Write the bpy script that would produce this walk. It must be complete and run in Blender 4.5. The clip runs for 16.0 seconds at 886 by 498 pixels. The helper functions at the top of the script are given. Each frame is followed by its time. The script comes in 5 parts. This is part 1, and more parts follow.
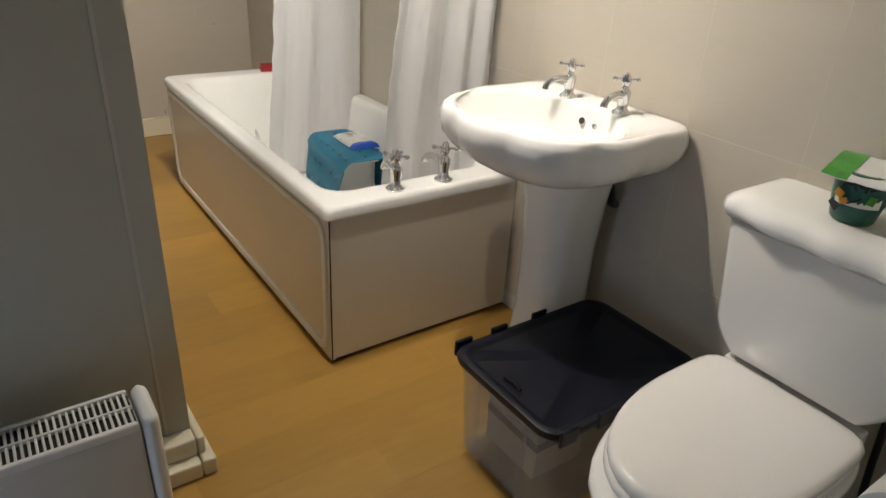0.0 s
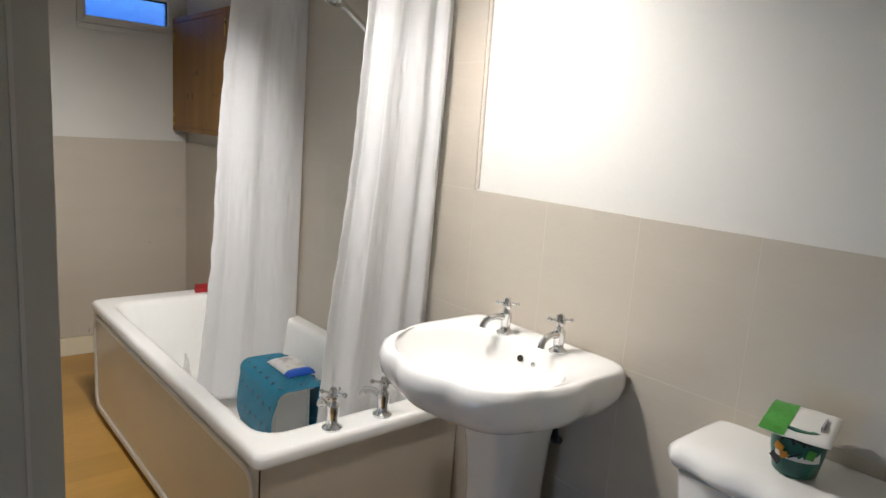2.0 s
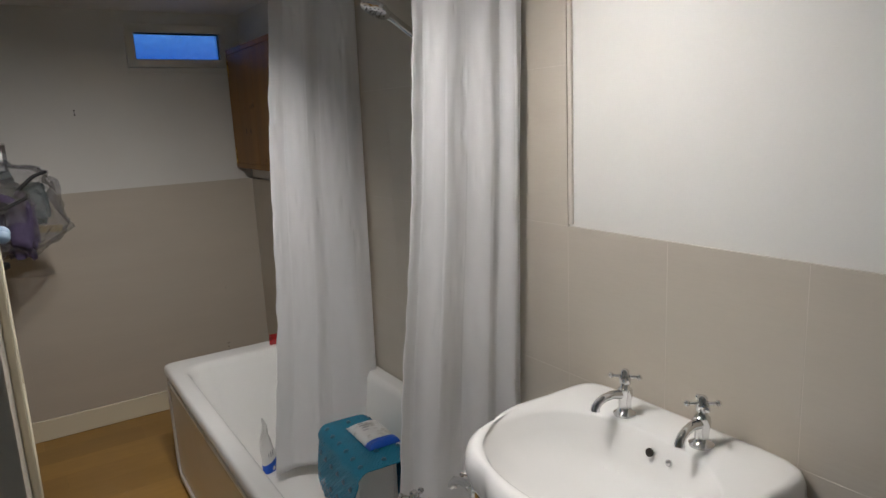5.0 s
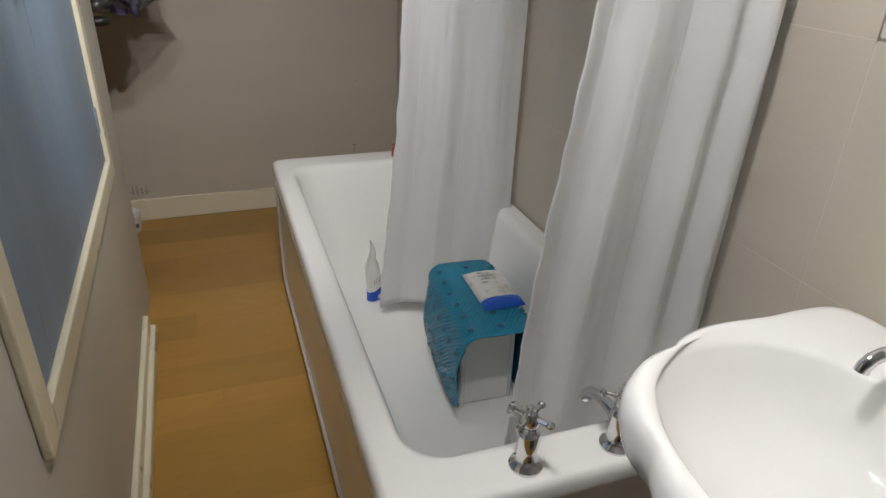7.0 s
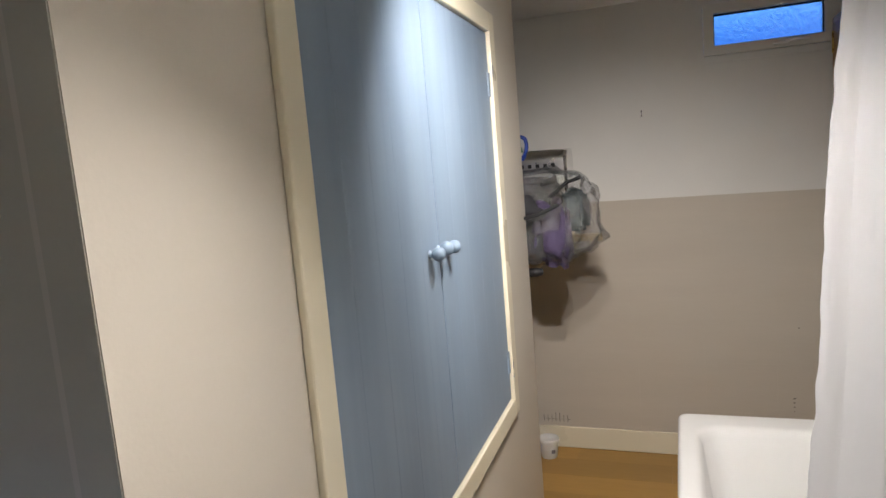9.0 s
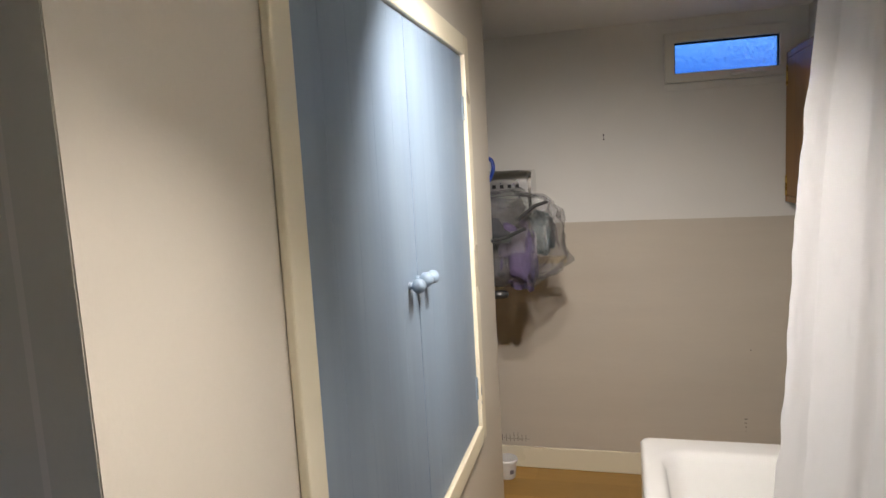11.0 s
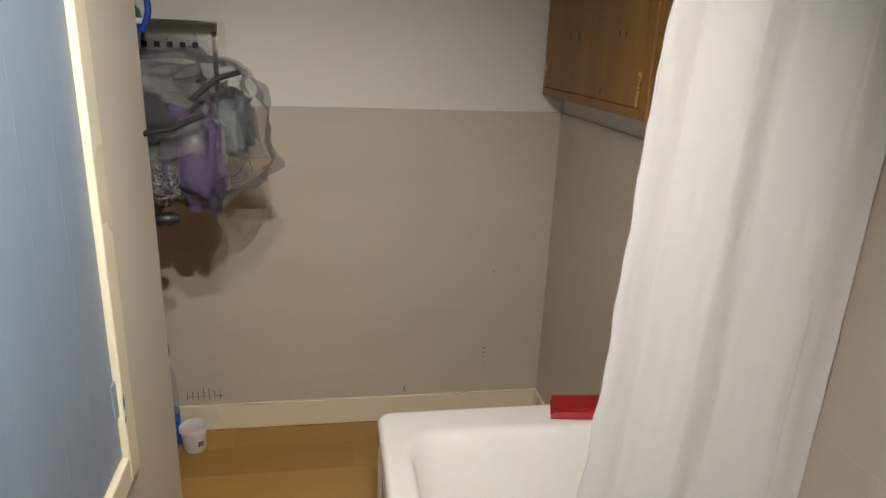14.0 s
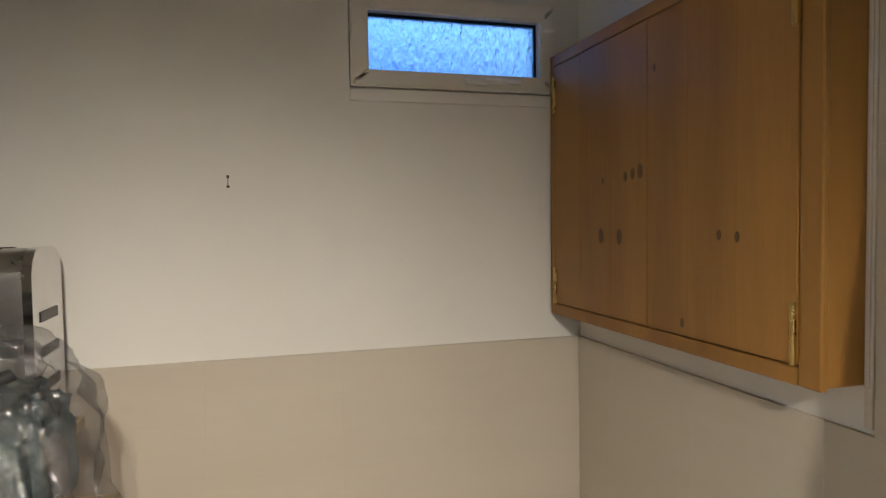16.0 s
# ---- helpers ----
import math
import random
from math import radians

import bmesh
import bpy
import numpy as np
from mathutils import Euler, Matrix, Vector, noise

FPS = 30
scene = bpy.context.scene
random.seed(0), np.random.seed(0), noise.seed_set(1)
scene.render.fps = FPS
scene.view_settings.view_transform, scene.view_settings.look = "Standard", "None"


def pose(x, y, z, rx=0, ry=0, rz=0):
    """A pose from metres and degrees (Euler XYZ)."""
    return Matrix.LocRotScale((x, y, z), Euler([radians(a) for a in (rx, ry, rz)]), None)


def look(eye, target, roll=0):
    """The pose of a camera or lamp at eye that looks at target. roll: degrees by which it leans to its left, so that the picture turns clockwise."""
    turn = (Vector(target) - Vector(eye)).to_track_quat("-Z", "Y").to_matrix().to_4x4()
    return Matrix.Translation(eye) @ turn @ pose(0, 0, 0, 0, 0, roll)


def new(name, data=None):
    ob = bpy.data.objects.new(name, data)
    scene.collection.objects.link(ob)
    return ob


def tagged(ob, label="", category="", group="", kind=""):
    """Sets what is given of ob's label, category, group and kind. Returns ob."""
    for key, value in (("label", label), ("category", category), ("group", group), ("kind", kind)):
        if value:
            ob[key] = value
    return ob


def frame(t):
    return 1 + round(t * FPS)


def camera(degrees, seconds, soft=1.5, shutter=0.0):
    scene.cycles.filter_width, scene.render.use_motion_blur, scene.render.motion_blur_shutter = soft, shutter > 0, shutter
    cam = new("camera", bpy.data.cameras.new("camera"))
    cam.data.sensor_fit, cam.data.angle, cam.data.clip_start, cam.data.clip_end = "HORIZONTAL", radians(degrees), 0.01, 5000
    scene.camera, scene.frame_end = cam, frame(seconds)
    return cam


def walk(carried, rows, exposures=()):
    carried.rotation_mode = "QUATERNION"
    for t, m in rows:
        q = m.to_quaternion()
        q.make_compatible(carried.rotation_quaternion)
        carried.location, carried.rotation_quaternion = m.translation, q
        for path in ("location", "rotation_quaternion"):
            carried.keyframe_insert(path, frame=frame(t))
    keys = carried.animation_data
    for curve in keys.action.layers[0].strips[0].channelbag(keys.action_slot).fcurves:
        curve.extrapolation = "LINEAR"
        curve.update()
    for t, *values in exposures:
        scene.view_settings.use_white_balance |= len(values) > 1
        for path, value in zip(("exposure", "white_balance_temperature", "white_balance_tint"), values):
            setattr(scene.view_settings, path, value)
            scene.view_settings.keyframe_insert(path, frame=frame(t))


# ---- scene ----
cam = camera(68.1, 16.0)
PATH = [
    (0, (-1.411, -1.506, 1.267), (-0.357, -0.073, 0.353), 3.6),
    (0.5, (-1.379, -1.498, 1.23), (-0.254, -0.205, 0.199), 5.0),
    (1, (-1.377, -1.5, 1.237), (-0.189, -0.232, 0.247), 6.1),
    (1.5, (-1.374, -1.475, 1.323), (-0.109, -0.091, 0.625), 4.8),
    (2, (-1.395, -1.448, 1.381), (-0.1, 0.034, 1.024), 4.1),
    (2.5, (-1.382, -1.439, 1.435), (-0.086, 0.078, 1.308), 2.4),
    (3, (-1.374, -1.424, 1.481), (-0.097, 0.115, 1.509), 1.2),
    (3.2, (-1.355, -1.414, 1.506), (-0.088, 0.131, 1.603), 1.4),
    (5.3, (-1.101, -1.075, 1.46), (-0.077, 0.57, 0.963), -2.9),
    (5.5, (-1.09, -1.023, 1.432), (-0.089, 0.613, 0.867), -2.4),
    (6, (-1.014, -0.858, 1.355), (-0.005, 0.696, 0.603), 1.9),
    (6.5, (-0.951, -0.737, 1.344), (-0.05, 0.809, 0.451), 1.0),
    (7, (-0.878, -0.675, 1.344), (-0.276, 1.003, 0.438), 1.8),
    (7.5, (-0.715, -0.643, 1.387), (-0.74, 1.176, 0.555), 0.8),
    (8, (-0.694, -0.596, 1.374), (-1.158, 1.223, 0.684), -3.9),
    (8.5, (-0.671, -0.592, 1.414), (-1.301, 1.242, 0.923), -5.1),
    (8.7, (-0.668, -0.597, 1.425), (-1.353, 1.238, 1.089), -5.2),
    (10.8, (-0.757, -0.58, 1.54), (-1.413, 1.305, 1.412), -3.2),
    (11, (-0.75, -0.58, 1.492), (-1.282, 1.332, 1.246), -3.2),
    (11.5, (-0.828, -0.574, 1.434), (-0.951, 1.347, 0.891), -2.0),
    (12, (-0.915, -0.577, 1.375), (-0.753, 1.269, 0.623), -2.2),
    (12.5, (-0.911, -0.493, 1.348), (-0.645, 1.251, 0.406), -0.4),
    (13, (-0.832, -0.29, 1.39), (-0.632, 1.546, 0.624), 1.8),
    (13.5, (-0.778, -0.04, 1.38), (-0.588, 1.832, 0.703), 0.9),
    (14, (-0.814, 0.23, 1.434), (-0.483, 2.108, 0.829), 2.3),
    (14.5, (-0.812, 0.464, 1.413), (-0.418, 2.388, 1.036), 0.1),
    (15, (-0.783, 0.681, 1.452), (-0.313, 2.612, 1.228), 0.3),
    (15.5, (-0.795, 0.854, 1.495), (-0.211, 2.764, 1.404), -1.1),
    (16, (-0.78, 1.034, 1.498), (-0.224, 2.953, 1.412), -0.8),
]
EXPOSURE = [
    (0, 0.55, 6800, 10), (0.5, 0.6, 6950, 10), (1, 0.85, 6700, 10), (1.5, 0.78, 6350, 10), (2, 0.55, 6300, 11), (2.6, 0.08, 6300, 11), (3.2, -0.15, 6300, 11),
    (5.3, -0.4, 6200, 12), (6.5, -0.22, 6150, 11), (7.2, 0.0, 6150, 11), (8, 0.35, 6300, 12), (8.6, 0.5, 6350, 14),
    (11, 0.62, 6600, 14), (11.6, 0.52, 6550, 14), (12, 0.58, 6450, 14), (13, 0.42, 6600, 15), (14, 0.42, 6700, 12), (14.5, 0.42, 6800, 12), (15, 0.78, 7050, 12), (15.6, 0.95, 7200, 11), (16, 0.9, 7100, 11),
]
walk(cam, [(t, look(eye, target, roll)) for t, eye, target, roll in PATH], EXPOSURE)

# ---------------- light and exposure ----------------
world = bpy.data.worlds.new("sky")
world.use_nodes = True
scene.world = world
_sky = world.node_tree.nodes.new("ShaderNodeTexSky")
_sky.sky_type, _sky.sun_disc, _sky.sun_elevation, _sky.sun_rotation = "NISHITA", False, radians(12), radians(150)
world.node_tree.links.new(_sky.outputs[0], world.node_tree.nodes["Background"].inputs["Color"])
world.node_tree.nodes["Background"].inputs["Strength"].default_value = 0.1

LAMP_COLOUR = (1.0, 0.95, 0.885)


def spot(name, at, aim, watts, size, blend=0.6):
    data = bpy.data.lights.new(name, "SPOT")
    data.energy, data.color, data.spot_size, data.spot_blend, data.shadow_soft_size = watts, LAMP_COLOUR, radians(size), blend, 0.012
    ob = new(name, data)
    ob.matrix_world = look(at, aim)
    return ob


def window_light(name, at, aim, width, height, watts, colour):
    data = bpy.data.lights.new(name, "AREA")
    data.shape, data.size, data.size_y, data.energy, data.color = "RECTANGLE", width, height, watts, colour
    ob = new(name, data)
    ob.matrix_world = look(at, aim)
    return ob


# the four heads of the ceiling track: place of the joint, and what each is turned to
HEADS = [
    ((-0.785, 0.585, 2.008), (-1.19, 1.08, 1.30)),
    ((-0.725, 0.325, 2.008), (-0.78, 2.20, 0.22)),
    ((-0.705, 0.080, 2.008), (-0.90, -0.58, 0.00)),
    ((-0.690, -0.180, 2.008), (0.00, -0.255, 1.09)),
]
POWER = (30, 54, 28, 34)
CONE = (124, 92, 104, 126)

# ---------------- small mesh tools ----------------


def part(name, bm, material, parent=None, label="", smooth=None):
    me = bpy.data.meshes.new(name)
    bmesh.ops.recalc_face_normals(bm, faces=bm.faces)
    bm.to_mesh(me)
    bm.free()
    me.materials.append(material)
    if smooth is not None:
        me.polygons.foreach_set("use_smooth", [True] * len(me.polygons))
        me.set_sharp_from_angle(angle=radians(smooth))
    ob = new(name, me)
    if parent:
        ob.parent = parent
    if label:
        ob["label"] = label
    return ob


def thing(name, at, label, category, group="", kind="", turn=0.0):
    ob = new(name)
    ob.empty_display_size = 0.05
    ob.matrix_basis = pose(*at, 0, 0, turn)
    return tagged(ob, label, category, group, kind)


def add_box(bm, x0, x1, y0, y1, z0, z1, bevel=0.0, segments=2):
    made = bmesh.ops.create_cube(bm, size=1)["verts"]
    for v in made:
        v.co = Vector(((x0 + x1) / 2 + v.co.x * (x1 - x0), (y0 + y1) / 2 + v.co.y * (y1 - y0), (z0 + z1) / 2 + v.co.z * (z1 - z0)))
    if bevel:
        edges = list({e for v in made for e in v.link_edges})
        bmesh.ops.bevel(bm, geom=edges, offset=bevel, segments=segments, profile=0.5, affect="EDGES")
    return bm


def box(x0, x1, y0, y1, z0, z1, bevel=0.0, segments=2):
    return add_box(bmesh.new(), x0, x1, y0, y1, z0, z1, bevel, segments)


def loft(rings, close_first=True, close_last=True, bm=None, wrap=True):
    bm = bm or bmesh.new()
    rows = [[bm.verts.new(p) for p in ring] for ring in rings]
    for a, b in zip(rows, rows[1:]):
        n = len(a)
        for i in range(n if wrap else n - 1):
            j = (i + 1) % n
            bm.faces.new((a[i], a[j], b[j], b[i]))
    if close_first:
        bm.faces.new(rows[0][::-1])
    if close_last:
        bm.faces.new(rows[-1])
    return bm


def lathe(profile, segments=24, at=(0, 0, 0), bm=None, close=True):
    rings = []
    for r, z in profile:
        rings.append([(at[0] + r * math.cos(2 * math.pi * i / segments), at[1] + r * math.sin(2 * math.pi * i / segments), at[2] + z) for i in range(segments)])
    return loft(rings, close, close, bm)


def tube(points, radius, segments=12, bm=None):
    """A round bar along points; radius may be a list."""
    pts = [Vector(p) for p in points]
    radii = radius if isinstance(radius, (list, tuple)) else [radius] * len(pts)
    rings, side = [], None
    for i, p in enumerate(pts):
        way = (pts[min(i + 1, len(pts) - 1)] - pts[max(i - 1, 0)]).normalized()
        if side is None:
            side = way.orthogonal().normalized()
        side = (side - way * side.dot(way)).normalized()
        other = way.cross(side)
        rings.append([p + radii[i] * (math.cos(2 * math.pi * k / segments) * side + math.sin(2 * math.pi * k / segments) * other) for k in range(segments)])
    return loft(rings, True, True, bm)


def arc(a, b, c, n=8):
    """Points of a bend from a to c with its corner at b."""
    a, b, c = Vector(a), Vector(b), Vector(c)
    return [(1 - s) ** 2 * a + 2 * s * (1 - s) * b + s * s * c for s in [i / n for i in range(n + 1)]]


def rrect(x0, x1, y0, y1, r, z, per=8):
    pts = []
    for cx, cy, a0 in ((x1 - r, y1 - r, 0), (x0 + r, y1 - r, 90), (x0 + r, y0 + r, 180), (x1 - r, y0 + r, 270)):
        for i in range(per):
            a = radians(a0 + 90 * i / (per - 1))
            pts.append((cx + r * math.cos(a), cy + r * math.sin(a), z))
    return pts


def ball(bm, at, r, u=12, v=8):
    made = bmesh.ops.create_uvsphere(bm, u_segments=u, v_segments=v, radius=r)["verts"]
    for w in made:
        w.co += Vector(at)
    return bm


def moved(bm, m):
    bm.transform(m)
    return bm


# ---------------- materials ----------------


def material(name, colour, rough=0.5, metal=0.0, vary=0.08, scale=6.0, fine=120.0, bump=0.03, stretch=(1, 1, 1), spots=None, coat=0.0, transmission=0.0, alpha=1.0, ior=1.45, each=0.0, subsurface=0.0, rough_vary=0.1):
    """A paint, ceramic, wood or plastic: broad and fine variation of tone, gloss and relief; spots: a second colour in stains; each: tone by piece."""
    m = bpy.data.materials.new(name)
    m.use_nodes = True
    t = m.node_tree
    n, link = t.nodes, t.links.new
    p = n["Principled BSDF"]
    p.inputs["Metallic"].default_value = metal
    p.inputs["IOR"].default_value = ior
    p.inputs["Coat Weight"].default_value = coat
    p.inputs["Coat Roughness"].default_value = 0.08
    p.inputs["Transmission Weight"].default_value = transmission
    p.inputs["Alpha"].default_value = alpha
    p.inputs["Subsurface Weight"].default_value = subsurface
    p.inputs["Subsurface Scale"].default_value = 0.01
    co = n.new("ShaderNodeTexCoord")
    mp = n.new("ShaderNodeMapping")
    mp.inputs["Scale"].default_value = stretch
    link(co.outputs["Object"], mp.inputs["Vector"])
    broad, grain = n.new("ShaderNodeTexNoise"), n.new("ShaderNodeTexNoise")
    broad.inputs["Scale"].default_value, broad.inputs["Detail"].default_value = scale, 4
    grain.inputs["Scale"].default_value, grain.inputs["Detail"].default_value = fine, 3
    link(mp.outputs[0], broad.inputs["Vector"])
    link(mp.outputs[0], grain.inputs["Vector"])
    mixn = n.new("ShaderNodeMath")
    mixn.operation = "MULTIPLY_ADD"
    link(grain.outputs["Fac"], mixn.inputs[0])
    mixn.inputs[1].default_value = 0.35
    link(broad.outputs["Fac"], mixn.inputs[2])
    ramp = n.new("ShaderNodeMapRange")
    ramp.inputs["From Min"].default_value, ramp.inputs["From Max"].default_value = 0.35, 1.0
    ramp.inputs["To Min"].default_value, ramp.inputs["To Max"].default_value = 1 - vary, 1 + vary
    link(mixn.outputs[0], ramp.inputs["Value"])
    hsv = n.new("ShaderNodeHueSaturation")
    hsv.inputs["Color"].default_value = (*colour, 1)
    out = ramp.outputs[0]
    if each:
        info = n.new("ShaderNodeObjectInfo")
        span = n.new("ShaderNodeMapRange")
        span.inputs["To Min"].default_value, span.inputs["To Max"].default_value = 1 - each, 1 + each
        link(info.outputs["Random"], span.inputs["Value"])
        mul = n.new("ShaderNodeMath")
        mul.operation = "MULTIPLY"
        link(out, mul.inputs[0])
        link(span.outputs[0], mul.inputs[1])
        out = mul.outputs[0]
    link(out, hsv.inputs["Value"])
    tone = hsv.outputs[0]
    if spots:
        second, amount, size = spots
        st = n.new("ShaderNodeTexNoise")
        st.inputs["Scale"].default_value, st.inputs["Detail"].default_value = size, 5
        link(mp.outputs[0], st.inputs["Vector"])
        sr = n.new("ShaderNodeMapRange")
        sr.inputs["From Min"].default_value, sr.inputs["From Max"].default_value = 0.5, 0.75
        sr.inputs["To Max"].default_value = amount
        link(st.outputs["Fac"], sr.inputs["Value"])
        mx = n.new("ShaderNodeMix")
        mx.data_type = "RGBA"
        link(sr.outputs[0], mx.inputs["Factor"])
        link(tone, mx.inputs["A"])
        mx.inputs["B"].default_value = (*second, 1)
        tone = mx.outputs["Result"]
    link(tone, p.inputs["Base Color"])
    rr = n.new("ShaderNodeMapRange")
    rr.inputs["To Min"].default_value, rr.inputs["To Max"].default_value = max(0.02, rough - rough_vary * rough), min(1, rough + rough_vary * rough)
    link(broad.outputs["Fac"], rr.inputs["Value"])
    link(rr.outputs[0], p.inputs["Roughness"])
    if bump:
        bp = n.new("ShaderNodeBump")
        bp.inputs["Strength"].default_value, bp.inputs["Distance"].default_value = 1.0, bump * 0.01
        link(mixn.outputs[0], bp.inputs["Height"])
        link(bp.outputs[0], p.inputs["Normal"])
    return m


M_PAINT = material("white_emulsion", (0.70, 0.69, 0.65), 0.7, vary=0.03, scale=3, fine=160, bump=0.035, spots=((0.62, 0.60, 0.54), 0.25, 2.2))
M_CEILING = material("ceiling_paint", (0.74, 0.74, 0.72), 0.8, vary=0.03, scale=2, fine=140, bump=0.04)
M_CREAM = material("cream_gloss", (0.72, 0.66, 0.50), 0.28, vary=0.015, scale=3, fine=60, bump=0.0)
M_CREAMWALL = material("cream_emulsion", (0.58, 0.535, 0.455), 0.55, vary=0.03, scale=2.5, fine=150, bump=0.05, spots=((0.54, 0.49, 0.41), 0.3, 3))
# cupboard wall's shaded face: a darker copy of the emulsion carries the shade
M_SHADEDWALL = material("shaded_side_emulsion", (0.50, 0.475, 0.39), 0.6, vary=0.04, scale=2.5, fine=150, bump=0.05)
M_BLUE = material("blue_paint", (0.20, 0.27, 0.35), 0.42, vary=0.08, scale=5, fine=40, bump=0.10, stretch=(1, 1, 0.06), spots=((0.27, 0.34, 0.42), 0.45, 9))
M_TILE = material("beige_wall_tile", (0.515, 0.466, 0.390), 0.30, vary=0.04, scale=4, fine=60, bump=0.10, stretch=(0.35, 0.35, 2.4), spots=((0.47, 0.41, 0.34), 0.35, 3))
M_GROUT = material("pale_grout", (0.60, 0.545, 0.475), 0.5, vary=0.06, scale=12, bump=0.03)
M_PLANK = material("amber_vinyl_plank", (0.405, 0.230, 0.054), 0.33, vary=0.20, scale=2.4, fine=45, bump=0.03, stretch=(0.22, 1.0, 1), each=0.11, spots=((0.28, 0.145, 0.030), 0.6, 2.0))
M_DARK = material("dark_gap", (0.03, 0.025, 0.02), 0.8, vary=0.1)
M_CERAMIC = material("white_ceramic", (0.80, 0.79, 0.765), 0.07, vary=0.015, scale=3, fine=30, bump=0.006, coat=0.3)
M_ACRYLIC = material("white_acrylic", (0.80, 0.79, 0.76), 0.18, vary=0.025, scale=4, fine=50, bump=0.006, spots=((0.72, 0.70, 0.65), 0.3, 4))
M_PANEL = material("glossy_bath_panel", (0.74, 0.69, 0.60), 0.18, vary=0.05, scale=3, fine=50, bump=0.02, spots=((0.62, 0.56, 0.46), 0.35, 3))
M_SEAT = material("white_seat_plastic", (0.78, 0.76, 0.73), 0.16, vary=0.02, scale=4, bump=0.005)
M_CHROME = material("chrome", (0.72, 0.72, 0.72), 0.10, 1.0, vary=0.05, scale=20, bump=0.01, rough_vary=0.6)
M_BRUSHED = material("dull_steel", (0.48, 0.47, 0.45), 0.28, 1.0, vary=0.1, scale=20, bump=0.02)
M_RAIL = material("white_rail", (0.70, 0.69, 0.66), 0.3, vary=0.05, scale=20, bump=0.01)
M_GREYP = material("dark_grey_plastic", (0.10, 0.10, 0.10), 0.45, vary=0.1, scale=20, bump=0.02)
M_NAVY = material("navy_plastic", (0.004, 0.005, 0.011), 0.36, vary=0.15, scale=14, fine=200, bump=0.03)
M_CLEAR = material("cloudy_plastic", (0.60, 0.57, 0.50), 0.22, vary=0.05, scale=8, bump=0.02, alpha=0.22)
M_WOOD = material("stained_pine", (0.30, 0.145, 0.033), 0.48, vary=0.26, scale=5, fine=50, bump=0.05, stretch=(1, 2.2, 0.18), spots=((0.20, 0.085, 0.018), 0.55, 4), each=0.05)
M_KNOT = material("dark_knot", (0.10, 0.045, 0.012), 0.5, vary=0.3, scale=60, bump=0.05)
M_BRASS = material("brass", (0.62, 0.42, 0.14), 0.28, 1.0, vary=0.12, scale=40, bump=0.02)
M_UPVC = material("white_upvc", (0.70, 0.68, 0.62), 0.3, vary=0.03, scale=6, bump=0.01)
M_MAT = material("turquoise_bath_mat", (0.026, 0.23, 0.36), 0.20, vary=0.15, scale=14, fine=160, bump=0.15)
M_TAPE = material("black_tape", (0.008, 0.008, 0.009), 0.75, vary=0.2, scale=30, bump=0.05)
M_PRINT = material("mottled_print", (0.70, 0.69, 0.66), 0.3, vary=0.05, scale=20, bump=0.02, spots=((0.20, 0.17, 0.12), 0.8, 26))
M_CUP = material("deep_turquoise", (0.015, 0.13, 0.20), 0.3, vary=0.1, scale=30, bump=0.05)
M_WHITEP = material("white_plastic", (0.72, 0.71, 0.68), 0.3, vary=0.03, scale=8, bump=0.01)
M_HEATER = material("heater_enamel", (0.62, 0.62, 0.60), 0.35, vary=0.03, scale=5, fine=90, bump=0.02)
M_PAPER = material("tissue_paper", (0.80, 0.78, 0.74), 0.9, vary=0.03, scale=18, fine=260, bump=0.12)
M_CARD = material("grey_card", (0.32, 0.28, 0.23), 0.9, vary=0.08, scale=20, bump=0.04)
M_RED = material("red_cloth", (0.36, 0.012, 0.014), 0.55, vary=0.2, scale=20, fine=200, bump=0.2)
M_BLACK = material("black_plastic", (0.012, 0.012, 0.013), 0.35, vary=0.2, scale=20, bump=0.05)
M_FOIL = material("silver_foil", (0.32, 0.32, 0.34), 0.20, 0.95, vary=0.25, scale=60, fine=130, bump=2.6)
M_GREYCLOTH = material("dark_grey_cloth", (0.016, 0.016, 0.019), 0.8, vary=0.25, scale=16, fine=90, bump=0.08)
M_PURPLE = material("lilac_cloth", (0.050, 0.036, 0.080), 0.8, vary=0.25, scale=16, fine=90, bump=0.08)
M_TEALC = material("teal_cloth", (0.045, 0.07, 0.075), 0.8, vary=0.25, scale=16, fine=90, bump=0.08)
M_BLUEP = material("blue_plastic", (0.012, 0.04, 0.26), 0.35, vary=0.1, scale=14, bump=0.02)
M_GREENP = material("green_plastic", (0.012, 0.13, 0.035), 0.4, vary=0.15, scale=14, bump=0.02)
M_GREENF = material("bright_green_print", (0.06, 0.30, 0.04), 0.3, vary=0.3, scale=30, bump=0.05)
M_TEALP = material("teal_print", (0.010, 0.10, 0.075), 0.3, vary=0.35, scale=24, bump=0.02, spots=((0.12, 0.28, 0.05), 0.9, 18))
M_ORANGE = material("orange_print", (0.55, 0.24, 0.03), 0.35, vary=0.2, scale=30, bump=0.01)
M_INK = material("dark_ink", (0.012, 0.014, 0.016), 0.4, vary=0.1, scale=30, bump=0.01)
M_BLUEINK = material("blue_print", (0.02, 0.10, 0.52), 0.3, vary=0.1, scale=30, bump=0.01)
M_GREYINK = material("grey_ink", (0.16, 0.15, 0.17), 0.5, vary=0.3, scale=60, bump=0.01)
M_FAINT = material("faint_print", (0.36, 0.34, 0.36), 0.5, vary=0.2, scale=60, bump=0.01)
M_PATTERN = material("dark_patterned_bag", (0.012, 0.008, 0.012), 0.4, vary=0.3, scale=20, bump=0.2, spots=((0.16, 0.07, 0.13), 0.9, 24))
M_PULL = material("grey_wood_pull", (0.13, 0.12, 0.11), 0.4, vary=0.15, scale=30, bump=0.03)
